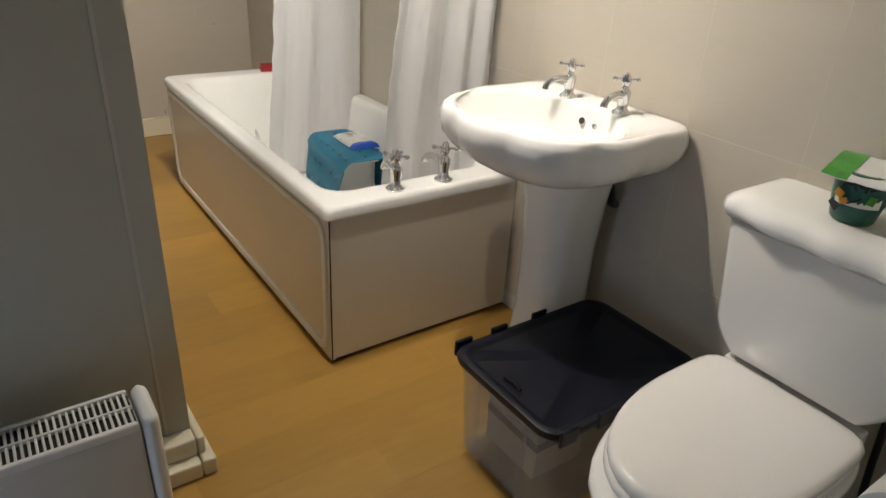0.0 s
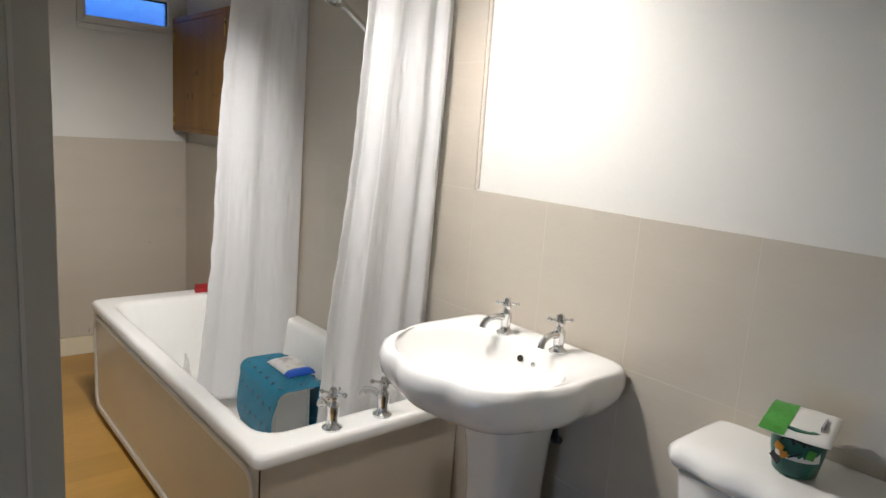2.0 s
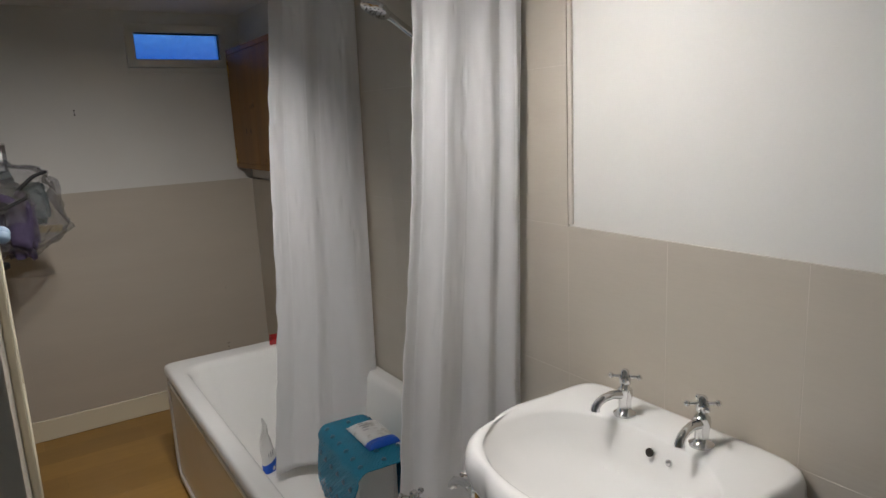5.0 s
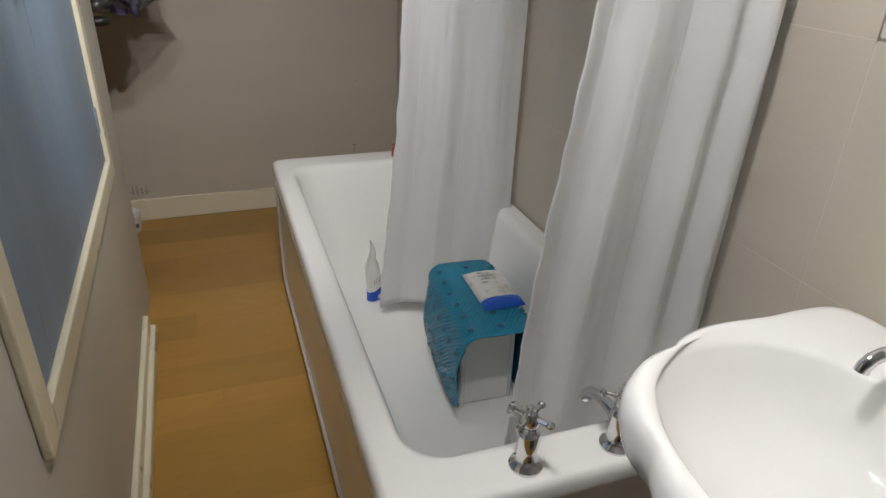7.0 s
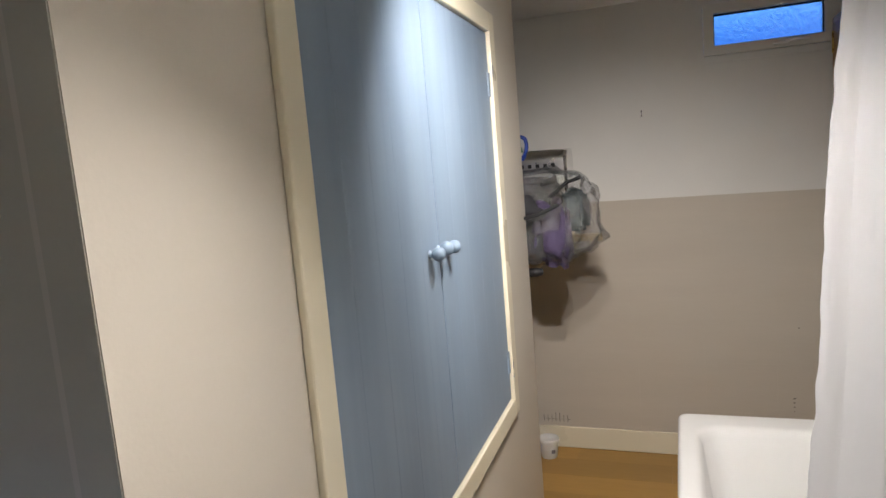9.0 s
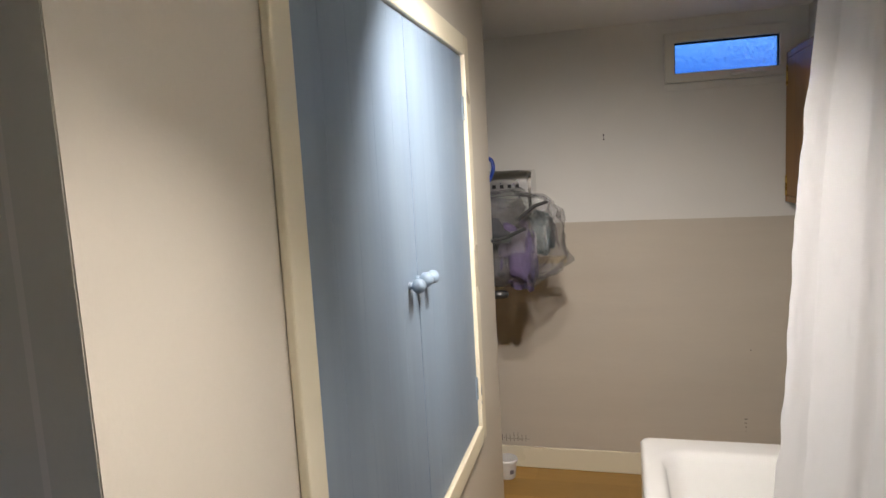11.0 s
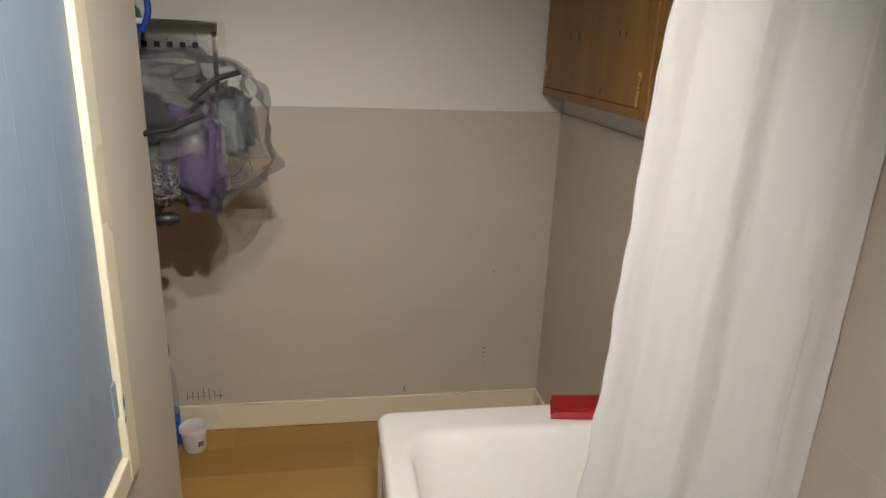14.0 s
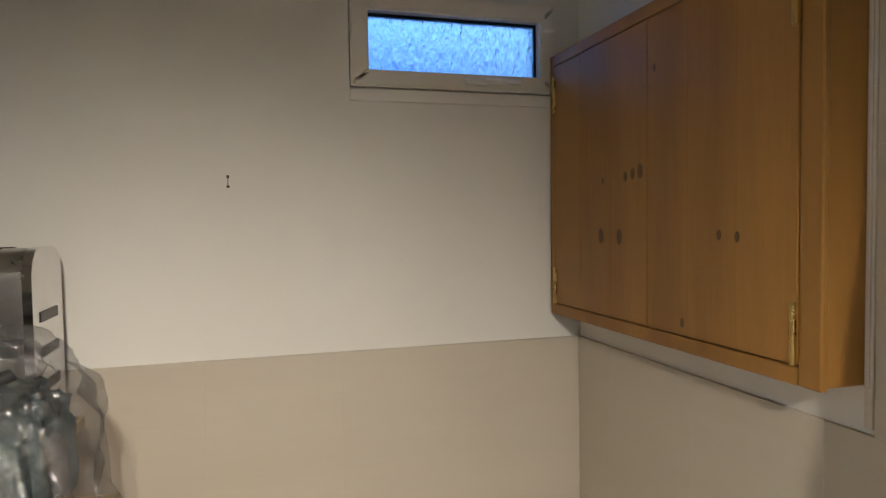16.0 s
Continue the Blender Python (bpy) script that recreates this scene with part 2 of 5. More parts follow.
M_CHIP = material("old_blue_grey_paint", (0.10, 0.115, 0.14), 0.5, vary=0.2, scale=60, bump=0.05)
M_CORD = material("white_cord", (0.65, 0.64, 0.60), 0.8, vary=0.05, scale=200, bump=0.05)
M_YELLOWB = material("raw_softwood", (0.55, 0.42, 0.22), 0.6, vary=0.15, scale=8, fine=60, bump=0.06)


def curtain_material():
    m = material("white_curtain", (0.90, 0.90, 0.905), 0.42, vary=0.02, scale=9, fine=400, bump=0.03)
    t = m.node_tree
    p, out = t.nodes["Principled BSDF"], t.nodes["Material Output"]
    tr, mix = t.nodes.new("ShaderNodeBsdfTranslucent"), t.nodes.new("ShaderNodeMixShader")
    tr.inputs["Color"].default_value = (0.93, 0.92, 0.915, 1)
    mix.inputs[0].default_value = 0.48
    t.links.new(p.outputs[0], mix.inputs[1])
    t.links.new(tr.outputs[0], mix.inputs[2])
    t.links.new(mix.outputs[0], out.inputs[0])
    return m


def glow(name, colour, strength):
    m = bpy.data.materials.new(name)
    m.use_nodes = True
    p = m.node_tree.nodes["Principled BSDF"]
    p.inputs["Base Color"].default_value = (0.01, 0.01, 0.01, 1)
    p.inputs["Emission Color"].default_value = (*colour, 1)
    p.inputs["Emission Strength"].default_value = strength
    return m


def glass(name, rough):
    return material(name, (0.92, 0.95, 0.97), rough, vary=0.02, scale=70, fine=160, bump=0.9, stretch=(1, 1, 0.4), transmission=1.0)


def film_material():
    """Thin clear polythene: see-through with sharp crinkled glints."""
    m = material("clear_film", (0.22, 0.22, 0.24), 0.12, vary=0.1, scale=26, fine=75, bump=2.4)
    t = m.node_tree
    p, out = t.nodes["Principled BSDF"], t.nodes["Material Output"]
    clear, gloss, milk, sheet_ = (t.nodes.new(k) for k in ("ShaderNodeBsdfTransparent", "ShaderNodeBsdfGlossy", "ShaderNodeMixShader", "ShaderNodeMixShader"))
    clear.inputs["Color"].default_value = (0.82, 0.82, 0.83, 1)
    gloss.inputs["Roughness"].default_value = 0.20
    t.links.new(p.inputs["Normal"].links[0].from_socket, gloss.inputs["Normal"])
    milk.inputs[0].default_value = 0.03
    sheet_.inputs[0].default_value = 0.12
    t.links.new(clear.outputs[0], milk.inputs[1])
    t.links.new(p.outputs[0], milk.inputs[2])
    t.links.new(milk.outputs[0], sheet_.inputs[1])
    t.links.new(gloss.outputs[0], sheet_.inputs[2])
    t.links.new(sheet_.outputs[0], out.inputs[0])
    return m


M_CURTAIN = curtain_material()
M_FILM = film_material()
M_BULB = glow("lit_bulb", (1.0, 0.88, 0.72), 14.0)
M_SHADE = material("opal_glass_shade", (0.76, 0.73, 0.64), 0.3, vary=0.02, scale=8, bump=0.005)
M_FROST = glass("frosted_glass", 0.22)
M_DUSK = glow("dusk_sky", (0.10, 0.38, 1.0), 1.0)
_t = M_DUSK.node_tree
_co, _sep, _ramp = _t.nodes.new("ShaderNodeTexCoord"), _t.nodes.new("ShaderNodeSeparateXYZ"), _t.nodes.new("ShaderNodeValToRGB")
_map = _t.nodes.new("ShaderNodeMapRange")
_map.inputs["From Min"].default_value, _map.inputs["From Max"].default_value = 1.95, 2.45
_t.links.new(_co.outputs["Object"], _sep.inputs[0])
_t.links.new(_sep.outputs["Z"], _map.inputs["Value"])
_t.links.new(_map.outputs[0], _ramp.inputs["Fac"])
_ramp.color_ramp.elements[0].color = (0.008, 0.12, 0.6, 1)
_ramp.color_ramp.elements[1].color = (0.20, 0.66, 1.30, 1)
_t.links.new(_ramp.outputs["Color"], _t.nodes["Principled BSDF"].inputs["Emission Color"])

# ---------------- structure ----------------
CEIL = 2.07
FAR = 2.505
A, B = Vector((-1.166, -0.165)), Vector((-1.210, 1.750))   # front of the built-in cupboard
LEAN = math.degrees(math.atan2(A.x - B.x, B.y - A.y))
CUP = pose(A.x, A.y, 0, 0, 0, LEAN)      # its own axes: y along the front, x out into the room
CLEN = (B - A).length


def structure(name, bm, mat, label, category):
    return tagged(part(name, bm, mat), label, category, kind="structure")


floor = structure("floor", box(-2.5, 0.10, -2.7, FAR + 0.1, -0.12, -0.006), M_DARK, "amber wood-look vinyl plank floor", "floor")
ceiling = structure("ceiling", box(-2.5, 0.10, -2.7, FAR + 0.1, CEIL, CEIL + 0.1), M_CEILING, "plain matt white painted ceiling", "ceiling")
wall_right = structure("wall_right", box(0.0, 0.10, -1.6, FAR + 0.1, -0.006, CEIL), M_PAINT, "white painted wall, half tiled in beige", "wall")


def wall_with_hole(x0, x1, z0, z1, hx0, hx1, hz0, hz1, y0, y1):
    bm = bmesh.new()
    outer = [(x0, z0), (x1, z0), (x1, z1), (x0, z1)]
    inner = [(hx0, hz0), (hx1, hz0), (hx1, hz1), (hx0, hz1)]
    v = {}
    for k, y in enumerate((y0, y1)):
        for i in range(4):
            v[k, "o", i] = bm.verts.new((outer[i][0], y, outer[i][1]))
            v[k, "i", i] = bm.verts.new((inner[i][0], y, inner[i][1]))
    for i in range(4):
        j = (i + 1) % 4
        for k in (0, 1):
            bm.faces.new((v[k, "o", i], v[k, "o", j], v[k, "i", j], v[k, "i", i]))
        bm.faces.new((v[0, "i", i], v[0, "i", j], v[1, "i", j], v[1, "i", i]))
        bm.faces.new((v[0, "o", i], v[0, "o", j], v[1, "o", j], v[1, "o", i]))
    return bm


WX0, WX1, WZ0, WZ1 = -0.565, -0.065, 1.798, 2.012
wall_far = structure("wall_far", wall_with_hole(-2.05, 0.0, -0.006, CEIL, WX0, WX1, WZ0, WZ1, FAR, FAR + 0.10), M_PAINT, "white painted end wall with beige tiled lower half", "wall")
structure("wall_alcove", box(-2.05, -1.95, 1.70, FAR, -0.006, CEIL), M_PAINT, "plain white painted alcove wall", "wall")
# the built-in cupboard, cut open for its doors
DY0, DY1, DZ0, DZ1 = 0.385, 1.494, 0.690, 1.812
front = wall_with_hole(0, CLEN, -0.006, CEIL, DY0 - 0.002, DY1 + 0.002, DZ0 - 0.002, DZ1 + 0.002, 0, 0.06)
moved(front, Matrix(((0, -1, 0, 0), (1, 0, 0, 0), (0, 0, 1, 0), (0, 0, 0, 1))))
wall_cupboard = structure("wall_cupboard", moved(front, CUP), M_CREAMWALL, "cream painted front of the built-in cupboard", "wall")
structure("wall_partition", box(-2.5, A.x - 0.0605, A.y + 0.0006, A.y + 0.06, -0.006, CEIL), M_SHADEDWALL, "painted side of the built-in cupboard, shade in its darker tone", "wall")
# thin sheet that brings the shaded tone over the end of the cream front
edge = bmesh.new()
add_box(edge, A.x - 0.06, A.x - 0.0015, A.y - 0.0012, A.y + 0.0004, -0.006, CEIL)
structure("wall_edge", edge, M_SHADEDWALL, "painted end of the cupboard front, shade in its darker tone", "wall")
structure("wall_end", box(-1.95, B.x - 0.062, B.y - 0.062, B.y - 0.002, -0.006, CEIL), M_CREAMWALL, "cream painted far side of the built-in cupboard", "wall")
# behind the walker
structure("wall_stub", box(-0.86, 0.0, -1.60, -1.50, -0.006, CEIL), M_PAINT, "white painted wall beside the toilet", "wall")
structure("wall_back", box(-2.5, 0.0, -2.70, -2.60, -0.006, CEIL), M_PAINT, "white painted wall behind the entrance", "wall")
structure("wall_left", moved(wall_with_hole(-2.7, A.y + 0.06, -0.006, CEIL, -1.05, -0.40, 0.06, 0.52, 2.5, 2.6), Matrix(((0, -1, 0, 0), (1, 0, 0, 0), (0, 0, 1, 0), (0, 0, 0, 1)))), M_PAINT, "white painted wall of the entrance", "wall")
structure("wall_lobby", box(0.0, 0.1, -2.7, -1.6, -0.006, CEIL), M_PAINT, "white painted wall of the entrance", "wall")
window_light("daylight_entrance", (-2.52, -0.725, 0.29), (-1.0, -0.50, 0.45), 0.64, 0.45, 2.8, (0.42, 0.64, 1.0))

# skirting boards: two tiers on the cupboard, one on the end wall
sk = bmesh.new()
add_box(sk, 0.0006, 0.034, -0.080, 1.62, 0, 0.048, 0.006)
add_box(sk, 0.0006, 0.019, -0.050, 1.60, 0.0485, 0.100, 0.006)
structure("baseboard_cupboard", moved(sk, CUP), M_CREAM, "cream gloss two-tier skirting board", "skirting")
sk = bmesh.new()
add_box(sk, -2.5, A.x - 0.0005, A.y - 0.080, A.y - 0.0014, 0, 0.048, 0.006)
add_box(sk, -2.5, A.x - 0.0005, A.y - 0.050, A.y - 0.0014, 0.0485, 0.100, 0.006)
structure("baseboard_partition", sk, M_CREAM, "cream gloss two-tier skirting board", "skirting")
structure("baseboard_far", box(-1.95, -0.011, FAR - 0.020, FAR - 0.0085, 0, 0.108, 0.005), M_CREAM, "cream gloss skirting board", "skirting")
structure("baseboard_right", box(-0.020, -0.0085, 1.74, FAR - 0.021, 0, 0.108, 0.005), M_CREAM, "cream gloss skirting board", "skirting")

# cream architrave round the cupboard doors
FW = 0.058
fr = bmesh.new()
for y0, y1, z0, z1 in ((DY0 - FW, DY0, DZ0 - FW, DZ1 + FW), (DY1, DY1 + FW, DZ0 - FW, DZ1 + FW), (DY0, DY1, DZ0 - FW, DZ0), (DY0, DY1, DZ1, DZ1 + FW)):
    add_box(fr, 0.0005, 0.016, y0 + 0.0003, y1 - 0.0003, z0 + 0.0003, z1 - 0.0003, 0.004)
trim_cup = structure("trim_cupboard", moved(fr, CUP), M_CREAM, "chipped cream gloss frame round the cupboard doors", "door frame")
for cy, cz, w, h in ((DY1 + 0.004, 0.80, 0.009, 0.030), (DY1 + 0.003, 0.765, 0.007, 0.014), (DY1 + 0.004, 1.70, 0.008, 0.040)):
    chip = lathe([(0.5, 0), (0.46, 0.0006), (0.01, 0.0007)], 9)
    for v in chip.verts:
        v.co.x *= h * (1 + 0.35 * math.sin(5 * math.atan2(v.co.y, v.co.x)))
        v.co.y *= w
    part("paint_chip", moved(chip, CUP @ pose(0.0160, cy, cz, 0, 90, 0)), M_CHIP, trim_cup, "chip down to old dark paint")
# white bead that closes the tiled shower wall
structure("trim_shower", box(-0.0086, -0.0005, -0.002, 0.010, 1.212, CEIL - 0.002, 0.002), M_GROUT, "narrow pale tile edge bead", "tile trim")
structure("trim_tiles", box(-0.0086, -0.0005, 1.692, 1.704, 1.215, CEIL - 0.002, 0.002), M_GROUT, "narrow pale tile edge bead", "tile trim")

# ---------------- window ----------------
win = tagged(new("window_1"), "small high white window with frosted glass, closed", "window", kind="structure")
win.matrix_basis = pose((WX0 + WX1) / 2, FAR, WZ0)
wx, wh = (WX1 - WX0) / 2, WZ1 - WZ0
fb = wall_with_hole(-wx + 0.002, wx - 0.002, 0.002, wh - 0.002, -wx + 0.042, wx - 0.043, 0.040, 0.171, -0.012, 0.05)
bmesh.ops.bevel(fb, geom=[e for e in fb.edges if all(abs(v.co.y + 0.012) < 1e-5 for v in e.verts)], offset=0.004, segments=2, affect="EDGES")
part("window_frame", fb, M_UPVC, win)
gk = wall_with_hole(-wx + 0.0425, wx - 0.0435, 0.0405, 0.1705, -wx + 0.046, wx - 0.050, 0.043, 0.163, 0.012, 0.022)
part("gasket", gk, M_BLACK, win, "black rubber seal")
pane = part("pane", box(-wx + 0.044, wx - 0.046, 0.014, 0.020, 0.042, 0.168), M_FROST, win, "frosted glass pane")
pane.visible_shadow = False
wh_ = part("handle", box(0.015, 0.075, -0.026, -0.0125, 0.012, 0.026, 0.004), M_WHITEP, win, "white lever handle")
part("lever", moved(box(0.060, 0.150, -0.034, -0.024, 0.016, 0.027, 0.004), Matrix.Identity(4)), M_WHITEP, wh_)
part("window_sill", box(-wx, wx, -0.006, -0.0005, -0.030, -0.002, 0.002), M_PAINT, win)
bd = tagged(part("backdrop", box(-5, 5, FAR + 0.9, FAR + 0.92, -2.0, 6.0), M_DUSK), "plain blue evening sky outside", "sky", kind="structure")

# ---------------- cupboard doors ----------------


def knob(parent, y, z, r, name="knob"):
    prof = [(0.010, 0), (0.008, 0.003), (0.007, 0.006)]
    prof += [(r * math.sin(radians(a)), 0.006 + r * 0.9 - r * math.cos(radians(a))) for a in range(30, 180, 15)]
    bm = lathe(prof + [(0.001, 0.006 + r * 1.9)], 20)
    return part(name, moved(bm, CUP @ pose(0.006, y, z, 0, 90, 0)), M_BLUE, parent, "round blue painted wooden knob", 40)


MID = 0.925
for y0, y1, ky in ((DY0, MID, MID - 0.068), (MID, DY1, MID + 0.044)):
    door = tagged(new("cupboard_door"), "closed blue painted tongue-and-groove cupboard door", "cupboard door", group="doors of the built-in cupboard")
    door.matrix_basis = Matrix.Identity(4)
    n = 5
    w = (y1 - y0 - 0.004) / n
    for i in range(n):
        b = box(-0.018, 0.004, y0 + 0.002 + i * w + 0.00005, y0 + 0.002 + (i + 1) * w - 0.00005, DZ0 + 0.003, DZ1 - 0.003, 0.0004, 1)
        part("board", moved(b, CUP), M_BLUE, door)
    part("backing", moved(box(-0.032, -0.0185, y0 + 0.003, y1 - 0.003, DZ0 + 0.003, DZ1 - 0.003), CUP), M_BLUE, door)
    knob(door, ky, 1.252, 0.0155)
    hy = y0 + 0.006 if y0 == DY0 else y1 - 0.006
    for hz in (0.81, 1.66):
        part("hinge", moved(box(0.0035, 0.0075, hy - 0.014, hy + 0.010, hz - 0.035, hz + 0.035, 0.0015), CUP), M_BLUE, door, "painted-over butt hinge")
knob(door, MID - 0.014, 1.256, 0.0165, "catch_knob")

# ---------------- bathtub ----------------
bath = thing("bathtub", (0, 0, 0), "white acrylic bathtub with boxed-in side panels", "bathtub")
R = 8
rings = [
    rrect(-0.700, -0.012, 0.008, 1.695, 0.020, 0.486, R),
    rrect(-0.709, -0.012, -0.003, 1.703, 0.026, 0.490, R),
    rrect(-0.709, -0.012, -0.003, 1.703, 0.026, 0.512, R),
    rrect(-0.703, -0.014, 0.003, 1.697, 0.030, 0.523, R),
    rrect(-0.697, -0.016, 0.009, 1.691, 0.034, 0.5255, R),
    rrect(-0.690, -0.020, 0.016, 1.684, 0.040, 0.526, R),
    rrect(-0.664, -0.056, 0.086, 1.612, 0.080, 0.5258, R),
    rrect(-0.652, -0.066, 0.098, 1.600, 0.085, 0.524, R),
    rrect(-0.645, -0.073, 0.106, 1.592, 0.085, 0.519, R),
    rrect(-0.636, -0.082, 0.118, 1.580, 0.085, 0.500, R),
    rrect(-0.605, -0.108, 0.145, 1.520, 0.090, 0.300, R),
    rrect(-0.570, -0.142, 0.190, 1.450, 0.095, 0.175, R),
    rrect(-0.545, -0.167, 0.225, 1.400, 0.095, 0.137, R),
    rrect(-0.500, -0.210, 0.290, 1.330, 0.080, 0.123, R),
]
part("shell", loft(rings, False, True), M_ACRYLIC, bath, smooth=50)
part("side_panel", box(-0.6985, -0.686, 0.004, 1.692, 0.012, 0.4855), M_PANEL, bath, "glossy off-white long panel")
bead = []
for inset, out in ((0.014, 0.0), (0.016, 0.007), (0.028, 0.009), (0.040, 0.007), (0.042, 0.0)):
    bead.append([(-0.699 - out, p[0], p[1]) for p in rrect(0.004 + inset, 1.692 - inset, 0.012 + inset, 0.486 - inset * 0.8, 0.075 - inset * 0.8, 0, 8)])
part("panel_bead", loft(bead, False, False), M_WHITEP, bath, "raised moulded border", 60)
part("end_panel", box(-0.6865, -0.014, 0.006, 0.018, 0.016, 0.4855), M_PANEL, bath, "glossy off-white end panel")
part("corner_strip", box(-0.6995, -0.6960, 0.0010, 0.0035, 0.004, 0.486), M_DARK, bath, "dark joint at the corner")
part("plinth", box(-0.690, -0.014, 0.022, 1.69, 0.0005, 0.0115), M_DARK, bath)
part("waste", lathe([(0.028, 0.0), (0.028, 0.004), (0.020, 0.006), (0.004, 0.005)], 20, (-0.355, 0.36, 0.1225)), M_CHROME, bath, "chrome waste", 40)


def tap(parent, x, y, z, turn, size=1.0):
    """A pillar tap with a cross head; its spout points along +x before turning."""
    m = pose(x, y, z, 0, 0, turn) @ Matrix.Scale(size, 4)
    bm = lathe([(0.024, 0), (0.024, 0.004), (0.017, 0.009), (0.0135, 0.014), (0.014, 0.030), (0.0165, 0.045), (0.0155, 0.058), (0.010, 0.062), (0.0085, 0.070)], 20)
    tube([(0.008, 0, 0.047), (0.035, 0, 0.052), (0.056, 0, 0.049), (0.070, 0, 0.043), (0.078, 0, 0.033), (0.079, 0, 0.026)], [0.0105, 0.009, 0.0085, 0.0085, 0.009, 0.0098], 14, bm)
    body = part("tap", moved(bm, m), M_CHROME, parent, "chrome pillar tap", 45)
    hd = lathe([(0.008, 0.068), (0.012, 0.072), (0.0125, 0.084), (0.009, 0.092), (0.009, 0.098), (0.005, 0.102), (0.001, 0.103)], 16)
    for a in range(4):
        c, s = math.cos(radians(45 + 90 * a)), math.sin(radians(45 + 90 * a))
        tube([(0.006 * c, 0.006 * s, 0.086), (0.027 * c, 0.027 * s, 0.086)], [0.0042, 0.0034], 8, hd)
        ball(hd, (0.029 * c, 0.029 * s, 0.086), 0.0062, 10, 7)
    part("cross_handle", moved(hd, m), M_CHROME, body, "chrome cross-head handle", 45)
    return body


tap(bath, -0.460, 0.046, 0.5255, 80, 1.22)
tap(bath, -0.288, 0.042, 0.5255, 95, 1.22)

# ---------------- wash basin ----------------
YC = -0.336
basin = thing("wash_basin", (0, 0, 0), "white ceramic pedestal basin with scalloped edge and chrome taps", "wash basin")
N = 96


def basin_ring(z, grow=1.0, lobes=0.0, drop=0.0):
    pts = []
    for i in range(N):
        a = 2 * math.pi * i / N
        c, s = math.cos(a), math.sin(a)
        bx, e = (0.188, 9.0) if c > 0 else (0.297, 2.6)
        r = (abs(c / bx) ** e + abs(s / 0.279) ** e) ** (-1 / e)
        k = max(0.0, min(1.0, (0.35 - c) / 0.5))
        r *= grow * (1 + lobes * k * (2.1 * abs(math.cos(4.5 * (a - math.pi))) ** 0.75 - 1.3))
        x = -0.192 + r * c
        pts.append((min(x, -0.0015), YC + r * s, z - drop * k * (0.5 + 0.5 * math.cos(8 * (a - math.pi)))))
    return pts


def bowl_ring(z, gx, gy, cx=-0.262):
    pts = []
    for i in range(N):
        a = 2 * math.pi * i / N
        c, s = math.cos(a), math.sin(a)
        e = 2.3
        r = (abs(c / gx) ** e + abs(s / gy) ** e) ** (-1 / e)
        pts.append((cx + r * c, YC + r * s, z))
    return pts


rings = [
    bowl_ring(0.640, 0.075, 0.085, -0.150),
    bowl_ring(0.665, 0.105, 0.125, -0.165),
    basin_ring(0.700, 0.70, 0.010),
    basin_ring(0.735, 0.90, 0.022),
    basin_ring(0.765, 0.970, 0.038),
    basin_ring(0.795, 0.995, 0.036),
    basin_ring(0.818, 0.99, 0.030),
    basin_ring(0.834, 0.972, 0.026),
    basin_ring(0.8395, 0.945, 0.016),
    basin_ring(0.8385, 0.915, 0.004),
    bowl_ring(0.834, 0.174, 0.240, -0.285),
    bowl_ring(0.826, 0.169, 0.233, -0.284),
    bowl_ring(0.795, 0.159, 0.217, -0.281),
    bowl_ring(0.757, 0.138, 0.178, -0.268),
    bowl_ring(0.728, 0.100, 0.115, -0.245),
    bowl_ring(0.717, 0.050, 0.055, -0.235),
    bowl_ring(0.714, 0.030, 0.030, -0.230),
]
part("bowl", loft(rings), M_CERAMIC, basin, smooth=70)
ped = []
for z, hw, x0, x1 in ((0.0, 0.110, -0.272, -0.030), (0.03, 0.108, -0.270, -0.030), (0.06, 0.094, -0.252, -0.034), (0.25, 0.082, -0.236, -0.040), (0.45, 0.084, -0.238, -0.040), (0.58, 0.096, -0.250, -0.036), (0.655, 0.112, -0.268, -0.030), (0.690, 0.118, -0.276, -0.030)):
    ped.append(rrect(x0, x1, YC - hw, YC + hw, hw * 0.72, z, 8))
part("pedestal", loft(ped), M_CERAMIC, basin, smooth=60)
tap(basin, -0.092, YC + 0.092, 0.836, 172)
tap(basin, -0.082, YC - 0.090, 0.836, 186)
wst = lathe([(0.031, 0.7145), (0.032, 0.718), (0.027, 0.720), (0.024, 0.7175), (0.002, 0.717)], 24, (-0.230, YC - 0.012, 0))
part("waste", wst, M_CHROME, basin, "chrome waste with a grid", 40)
gr = bmesh.new()
for i in range(-3, 4):
    for j in range(-3, 4):
        if i * i + j * j < 10:
            lathe([(0.0020, 0), (0.0020, 0.0006)], 6, (-0.230 + i * 0.0062, YC - 0.012 + j * 0.0062, 0.7177), gr)
part("waste_holes", gr, M_DARK, basin)
ovf = moved(lathe([(0.009, 0), (0.009, 0.003), (0.007, 0.0035), (0.006, 0.001), (0.001, 0.001)], 18), pose(-0.126, YC - 0.004, 0.798, 0, -72, 0))
part("overflow", ovf, M_DARK, basin, "dark overflow hole", 40)
part("chain_stay", moved(lathe([(0.007, 0), (0.007, 0.004), (0.004, 0.008), (0.001, 0.009)], 12), pose(-0.127, YC - 0.052, 0.796, 0, -72, 0)), M_CHROME, basin, "small chrome chain stay", 40)
part("waste_pipe", tube(arc((-0.09, YC - 0.08, 0.70), (-0.07, YC - 0.10, 0.63), (-0.05, YC - 0.085, 0.58)) + [Vector((-0.009, YC - 0.070, 0.56))], 0.011), M_BLACK, basin, "black waste pipe", 50)

# ---------------- toilet ----------------
TY = -1.064
toilet = thing("toilet", (0, 0, 0), "white ceramic close-coupled toilet with the lid down", "toilet")


